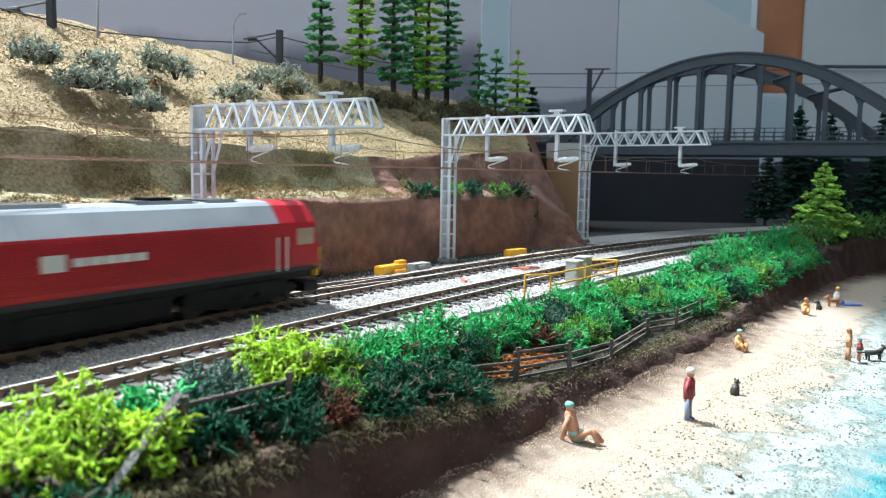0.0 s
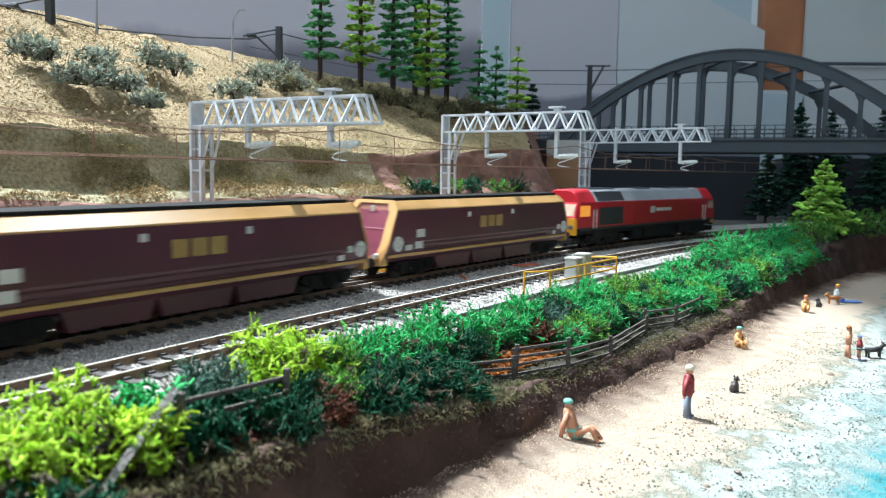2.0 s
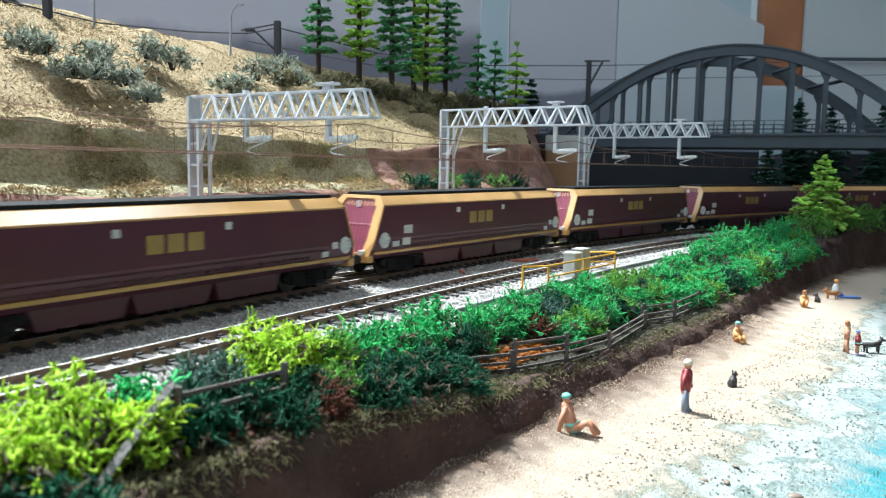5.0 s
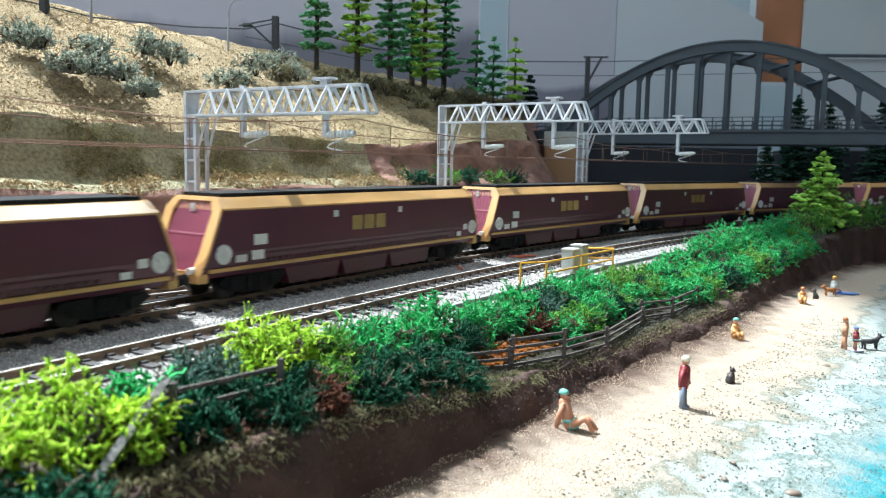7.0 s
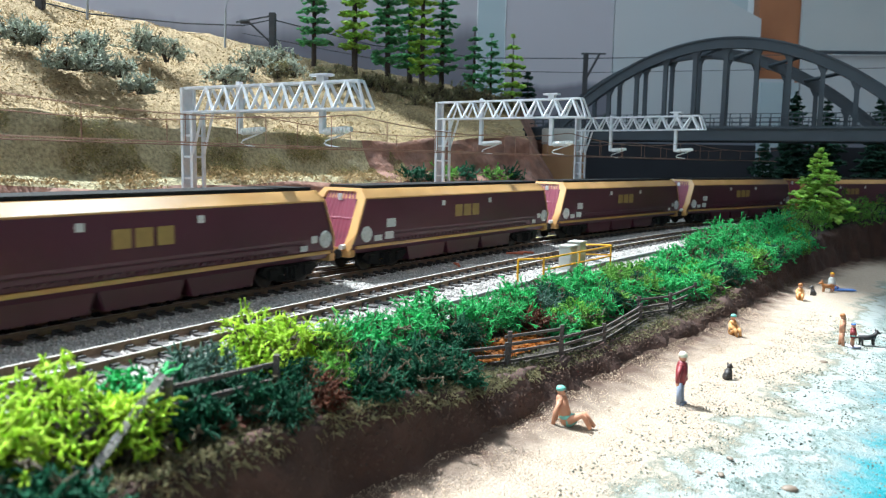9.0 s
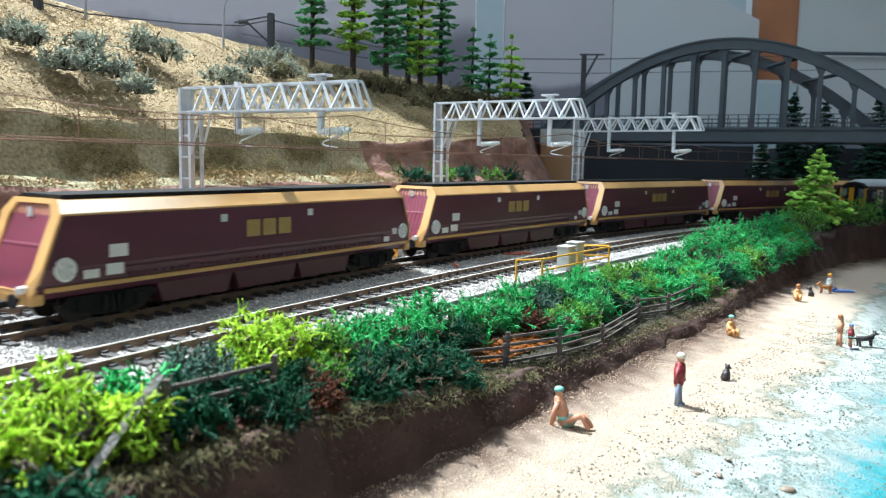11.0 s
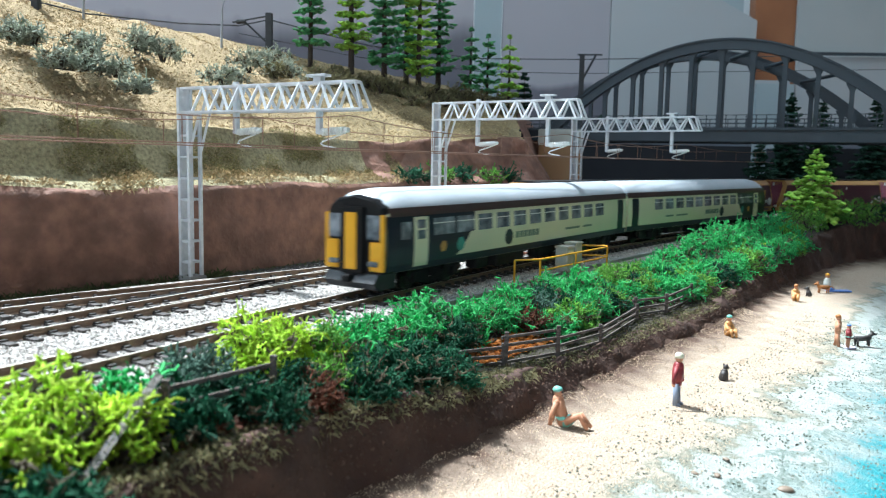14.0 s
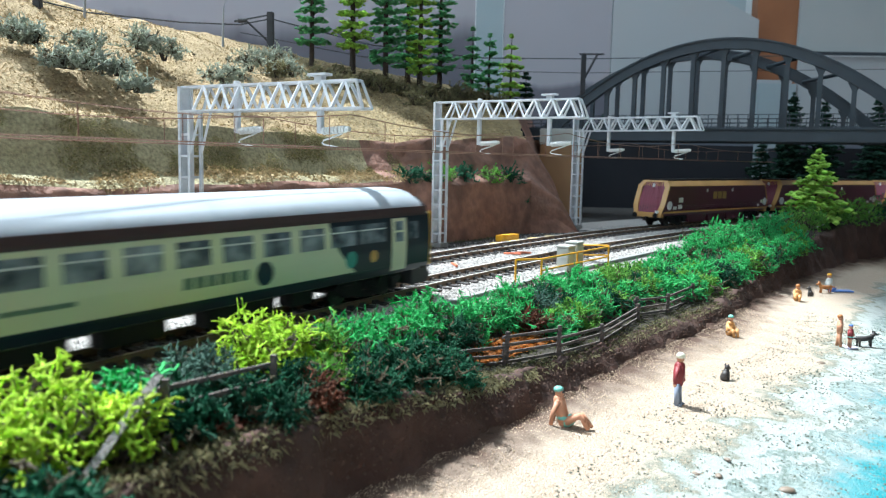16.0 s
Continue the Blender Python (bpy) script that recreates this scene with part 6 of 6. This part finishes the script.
figure("figurine", [([(0, 0, 2.0), (-1.4, 0, 6), (-2.2, 0, 10)], (2.6, 2.5, 2.3), SKIN), ([(0.6, 0, 2.0), (2.0, 0, 2.6)], (2.7, 2.3), MINT), ([(-0.4, 0, 3.4)], (2.7, 2.9, 1.6), MINT),
                    ([(1.5, -1.3, 2.4), (6.2, -1.5, 5.2), (9.0, -1.5, 0.6)], (1.7, 1.3, 0.9), SKIN), ([(1.5, 1.3, 2.4), (6.8, 1.6, 4.4), (10.0, 1.6, 0.6)], (1.7, 1.3, 0.9), SKIN),
                    ([(-2.4, -2.2, 9.6), (-4.0, -3.2, 5), (-4.6, -3.0, 0.6)], (1.1, 0.9, 0.8), SKIN), ([(-2.4, 2.2, 9.6), (-4.2, 3.0, 5), (-4.8, 2.8, 0.6)], (1.1, 0.9, 0.8), SKIN),
                    ([(-2.3, 0, 13.0)], (1.8, 1.6, 1.9), SKIN), ([(-2.6, 0, 14.0)], (1.95, 1.75, 1.4), MINT), ([(-0.8, 0, 13.2)], (0.5, 1.3, 0.5), DOGBLACK)],
       at(47.5, 294.5, stand(47.5, 294.5), 0, 0, -18), "seated painted figurine in mint swimwear leaning back on the sand")
SEATED = [([(0, 0, 1.8), (-0.3, 0, 6)], (2.6, 2.1), TAN), ([(1, -1.4, 1.6), (4.0, -1.6, 4.0), (5.2, -1.4, 0.7)], (1.5, 1.2, 0.8), TAN), ([(1, 1.4, 1.6), (4.0, 1.6, 4.0), (5.2, 1.4, 0.7)], (1.5, 1.2, 0.8), TAN),
          ([(-0.2, -2, 7), (1.6, -2.4, 4.6), (3.8, -1.4, 4.4)], (0.9, 0.8, 0.7), TAN), ([(-0.2, 2, 7), (1.6, 2.4, 4.6), (3.8, 1.4, 4.4)], (0.9, 0.8, 0.7), TAN), ([(-0.2, 0, 7.6)], (1.9, 2.2, 1.6), TAN), ([(0, 0, 10.4)], (1.6, 1.5, 1.8), SKIN)]
figure("figurine", SEATED + [([(0, 0, 11.5)], (1.75, 1.65, 1.2), MINT), ([(0.8, 0, 2.4)], (2.2, 2.8, 1.2), DOGBLACK)], at(170, 460, stand(170, 460), 0, 0, -70), "seated tan figurine with a mint cap by the bank")
figure("figurine", SEATED + [([(0, 0, 11.2)], (1.8, 1.7, 1.5), DOGTAN)], at(270, 597, stand(270, 597), 0, 0, -110), "seated tan figurine with ginger hair on the sand")
figure("figurine", [([(0, 0, 1.8), (0, 0, 8)], (3.2, 2.8), BOXGREY), ([(1, -1.4, 1.6), (5.0, -1.6, 2.0)], (1.6, 1.0), BLUE), ([(1, 1.4, 1.6), (5.0, 1.6, 2.0)], (1.6, 1.0), BLUE), ([(0, 0, 12)], (1.8, 1.7, 2.0), SKIN), ([(0, 0, 13.2)], (1.9, 1.8, 1.2), YELLOW)],
       at(322, 655, stand(322, 655), 0, 0, -60), "seated painted figurine in a grey top and yellow hat")
figure("figurine", [([(-1.2, 0.6, 0.9), (-0.4, 0.2, 5), (0, 0, 9)], (0.9, 1.1, 1.5), SKIN), ([(1.2, -0.6, 0.9), (0.4, -0.2, 5), (0, 0, 9)], (0.9, 1.1, 1.5), SKIN), ([(0, 0, 9), (0, 0, 14.6)], (1.7, 1.9), SKIN),
                    ([(0, 1.9, 14.6), (0.5, 2.4, 10.4)], (0.8, 0.7), SKIN), ([(0, -1.9, 14.6), (1.5, -2.4, 11)], (0.8, 0.7), SKIN), ([(0, 0, 17.6)], (1.5, 1.4, 1.7), SKIN), ([(-0.3, 0, 18.4)], (1.6, 1.6, 1.4), DOGTAN)],
       at(234, 459, -42.4, 0, 0, -40), "standing painted figurine in swimwear on a pale board")
figure("figurine", [([(-0.8, 0.5, 0.8), (0, 0.2, 6)], (0.8, 1.1), SKIN), ([(0.8, -0.5, 0.8), (0, -0.2, 6)], (0.8, 1.1), SKIN), ([(0, 0, 6), (0, 0, 10)], (1.6, 1.6), CRIMSON), ([(0, 0, 6.4)], (1.8, 1.8, 0.8), MINT),
                    ([(0, 1.6, 10), (0.8, 2.0, 7)], (0.6, 0.6), SKIN), ([(0, 0, 12.4)], (1.3, 1.2, 1.4), SKIN), ([(0, 0, 13.2)], (1.4, 1.3, 0.9), BLUE)],
       at(240.5, 459, -42.4, 0, 0, -60), "small standing figurine with a blue cap")


def dog(x, y, z, turn, material, label, sit=False, k=1.0):
    if sit:
        limbs = [([(0, 0, 1.6), (1.2, 0, 4.5)], (2.0, 1.5), material), ([(1.8, 0, 6.4)], (1.5, 1.2, 1.3), material), ([(2.6, 0, 6.1), (3.8, 0, 5.8)], (0.7, 0.5), material),
                 ([(1.8, -0.8, 4), (2.2, -0.8, 0.5)], (0.7, 0.5), material), ([(1.8, 0.8, 4), (2.2, 0.8, 0.5)], (0.7, 0.5), material), ([(1.4, 0.9, 7.4), (1.4, 1.0, 8.2)], (0.5, 0.2), material), ([(1.4, -0.9, 7.4), (1.4, -1.0, 8.2)], (0.5, 0.2), material)]
    else:
        limbs = [([(-4.5, 0, 5), (0, 0, 4.8), (4, 0, 5.4)], (1.5, 1.6, 1.7), material), ([(4.4, 0, 6), (6, 0, 7.6)], (1.2, 1.2), material), ([(6.2, 0, 7.8), (8.4, 0, 7.2)], (1.2, 0.6), material),
                 ([(-5, 0, 5.4), (-8, 0, 5.0), (-9, 0, 3.8)], (0.6, 0.5, 0.3), material), ([(5.8, 0.8, 8.6), (5.7, 0.9, 9.8)], (0.5, 0.2), material), ([(5.8, -0.8, 8.6), (5.7, -0.9, 9.8)], (0.5, 0.2), material)]
        for lx, ly in ((-4, -1), (-4.3, 1), (3.5, -1), (4, 1)):
            limbs.append(([(lx, ly, 4.4), (lx + 0.4, ly, 0.6)], (0.8, 0.5), material))
    ob = figure("dog_figurine", limbs, at(x, y, z, 0, 0, turn), label, "dog figurine")
    return ob


dog(136, 372, stand(136, 372), 30, DOGBLACK, "small black sitting dog figurine on the sand", True)
dog(255, 470, -44.2, 8, DOGBLACK, "black standing dog figurine at the water's edge")
dog(312, 640, stand(312, 640), 190, DOGTAN, "ginger standing dog figurine on the sand")
dog(291, 619, stand(291, 619), 160, DOGBLACK, "black crouching dog figurine on the sand", True)
tagged(part("beach_board", prism([(232 + 15 * math.cos(t), 459 + 6 * math.sin(t) + 3 * math.cos(t)) for t in [2 * math.pi * i / 20 for i in range(20)]], -43.6, -42.6, axis="z"), TOWEL), "pale lilac flat board under two figurines", "board")
tagged(part("towel", box(320, 340, 648, 656, -39.4, -38.4, 0.3), BLUE), "blue towel spread on the sand", "towel")
PEBBLE = mat("wet_brown_pebble", (0.2, 0.15, 0.11), 0.5)
for i, (x, y, z, r) in enumerate(((118, 258, -46, 2.0), (205, 420, -43, 2.6), (96, 262, -43, 1.2), (104, 276, -42.5, 1.0), (88, 262, -42.5, 1.1))):
    ob = part("pebble", ball((0, 0, 0), (r * 1.5, r, r * 0.6), None, 10, 7), PEBBLE, None, "", True)
    ob.matrix_basis = at(x, y, z, 0, 0, 40 * i)
    tagged(ob, "brown pebble half sunk at the shoreline", "pebble", "pebbles")

RUBBLE = mat("brown_sandy_rubble", (0.24, 0.16, 0.11), 0.95, col2=(0.12, 0.075, 0.05), scale=300, rand=0.4)
stones("bank_rubble", 3200, (20, 420), lambda s, u: bank_edge(s) - 4 + 6 * u, lambda s, d: np.full(len(s), -37.2) + 0.18 * (d - bank_edge(s) + 4), (0.4, 1.3), RUBBLE, "brown sandy rubble along the foot of the bank")
FLECK = mat("dark_shore_flecks", (0.16, 0.17, 0.13), 0.8, col2=(0.08, 0.09, 0.07), scale=300, rand=0.5)
stones("shore_flecks", 5200, (-20, 460), lambda s, u: bank_edge(s) - 34 - 90 * u, lambda s, d: np.array([beach_z(a, b) for a, b in zip(s, d)]) + 0.05, (0.18, 0.7), FLECK, "dark weed flecks along the shoreline")


# ---- motions ----
EWS_T = [0, 0.5, 1.0, 1.5, 2.5, 3.5, 4.2, 6.3, 7.0, 8.0, 9.0, 11.5, 12.5, 13.0, 16.0]
EWS_S = [-141, 6, 150, 293, 568, 824, 989, 1394, 1527, 1706, 1874, 2259, 2392, 2455, 2804]
DMU_T = [0, 7.0, 9.0, 11.0, 12.5, 13.0, 13.8, 14.5, 16.0]
DMU_S = [2500, 2000, 1480, 960, 546, 410, 177, -12, -443]


def glide(ts, vs, t):
    """A smooth curve through rows."""
    ts, vs = np.array(ts, float), np.array(vs, float)
    m = np.gradient(vs, ts)
    i = int(np.clip(np.searchsorted(ts, t) - 1, 0, len(ts) - 2))
    h = ts[i + 1] - ts[i]
    u = (t - ts[i]) / h
    return ((2 * u ** 3 - 3 * u ** 2 + 1) * vs[i] + (u ** 3 - 2 * u ** 2 + u) * h * m[i]
            + (-2 * u ** 3 + 3 * u ** 2) * vs[i + 1] + (u ** 3 - u ** 2) * h * m[i + 1])


def vehicle_pose(s, d, half, flip=False):
    """A vehicle whose two bogies stand on the line."""
    a, b = on(s - half, d, 0), on(s + half, d, 0)
    c = (a + b) / 2
    h = math.atan2(b.y - a.y, b.x - a.x)
    return at(c.x, c.y, 0, 0, 0, math.degrees(h) + (180 if flip else 0))


def motions():
    times = [i * 0.25 for i in range(65)]
    walk(loco, [(t, vehicle_pose(glide(EWS_T, EWS_S, t) + 140.0, BACK, 80)) for t in times])
    for i, w in enumerate(wagons):
        walk(w, [(t, vehicle_pose(glide(EWS_T, EWS_S, t) - 244.0 * (i + 1) + 117.0, BACK, 80)) for t in times])
    for i, c in enumerate(coaches):
        walk(c, [(t, vehicle_pose(glide(DMU_T, DMU_S, t) + 150.0 + 302.0 * i, 0.0, 100, i == 0)) for t in times])


motions()
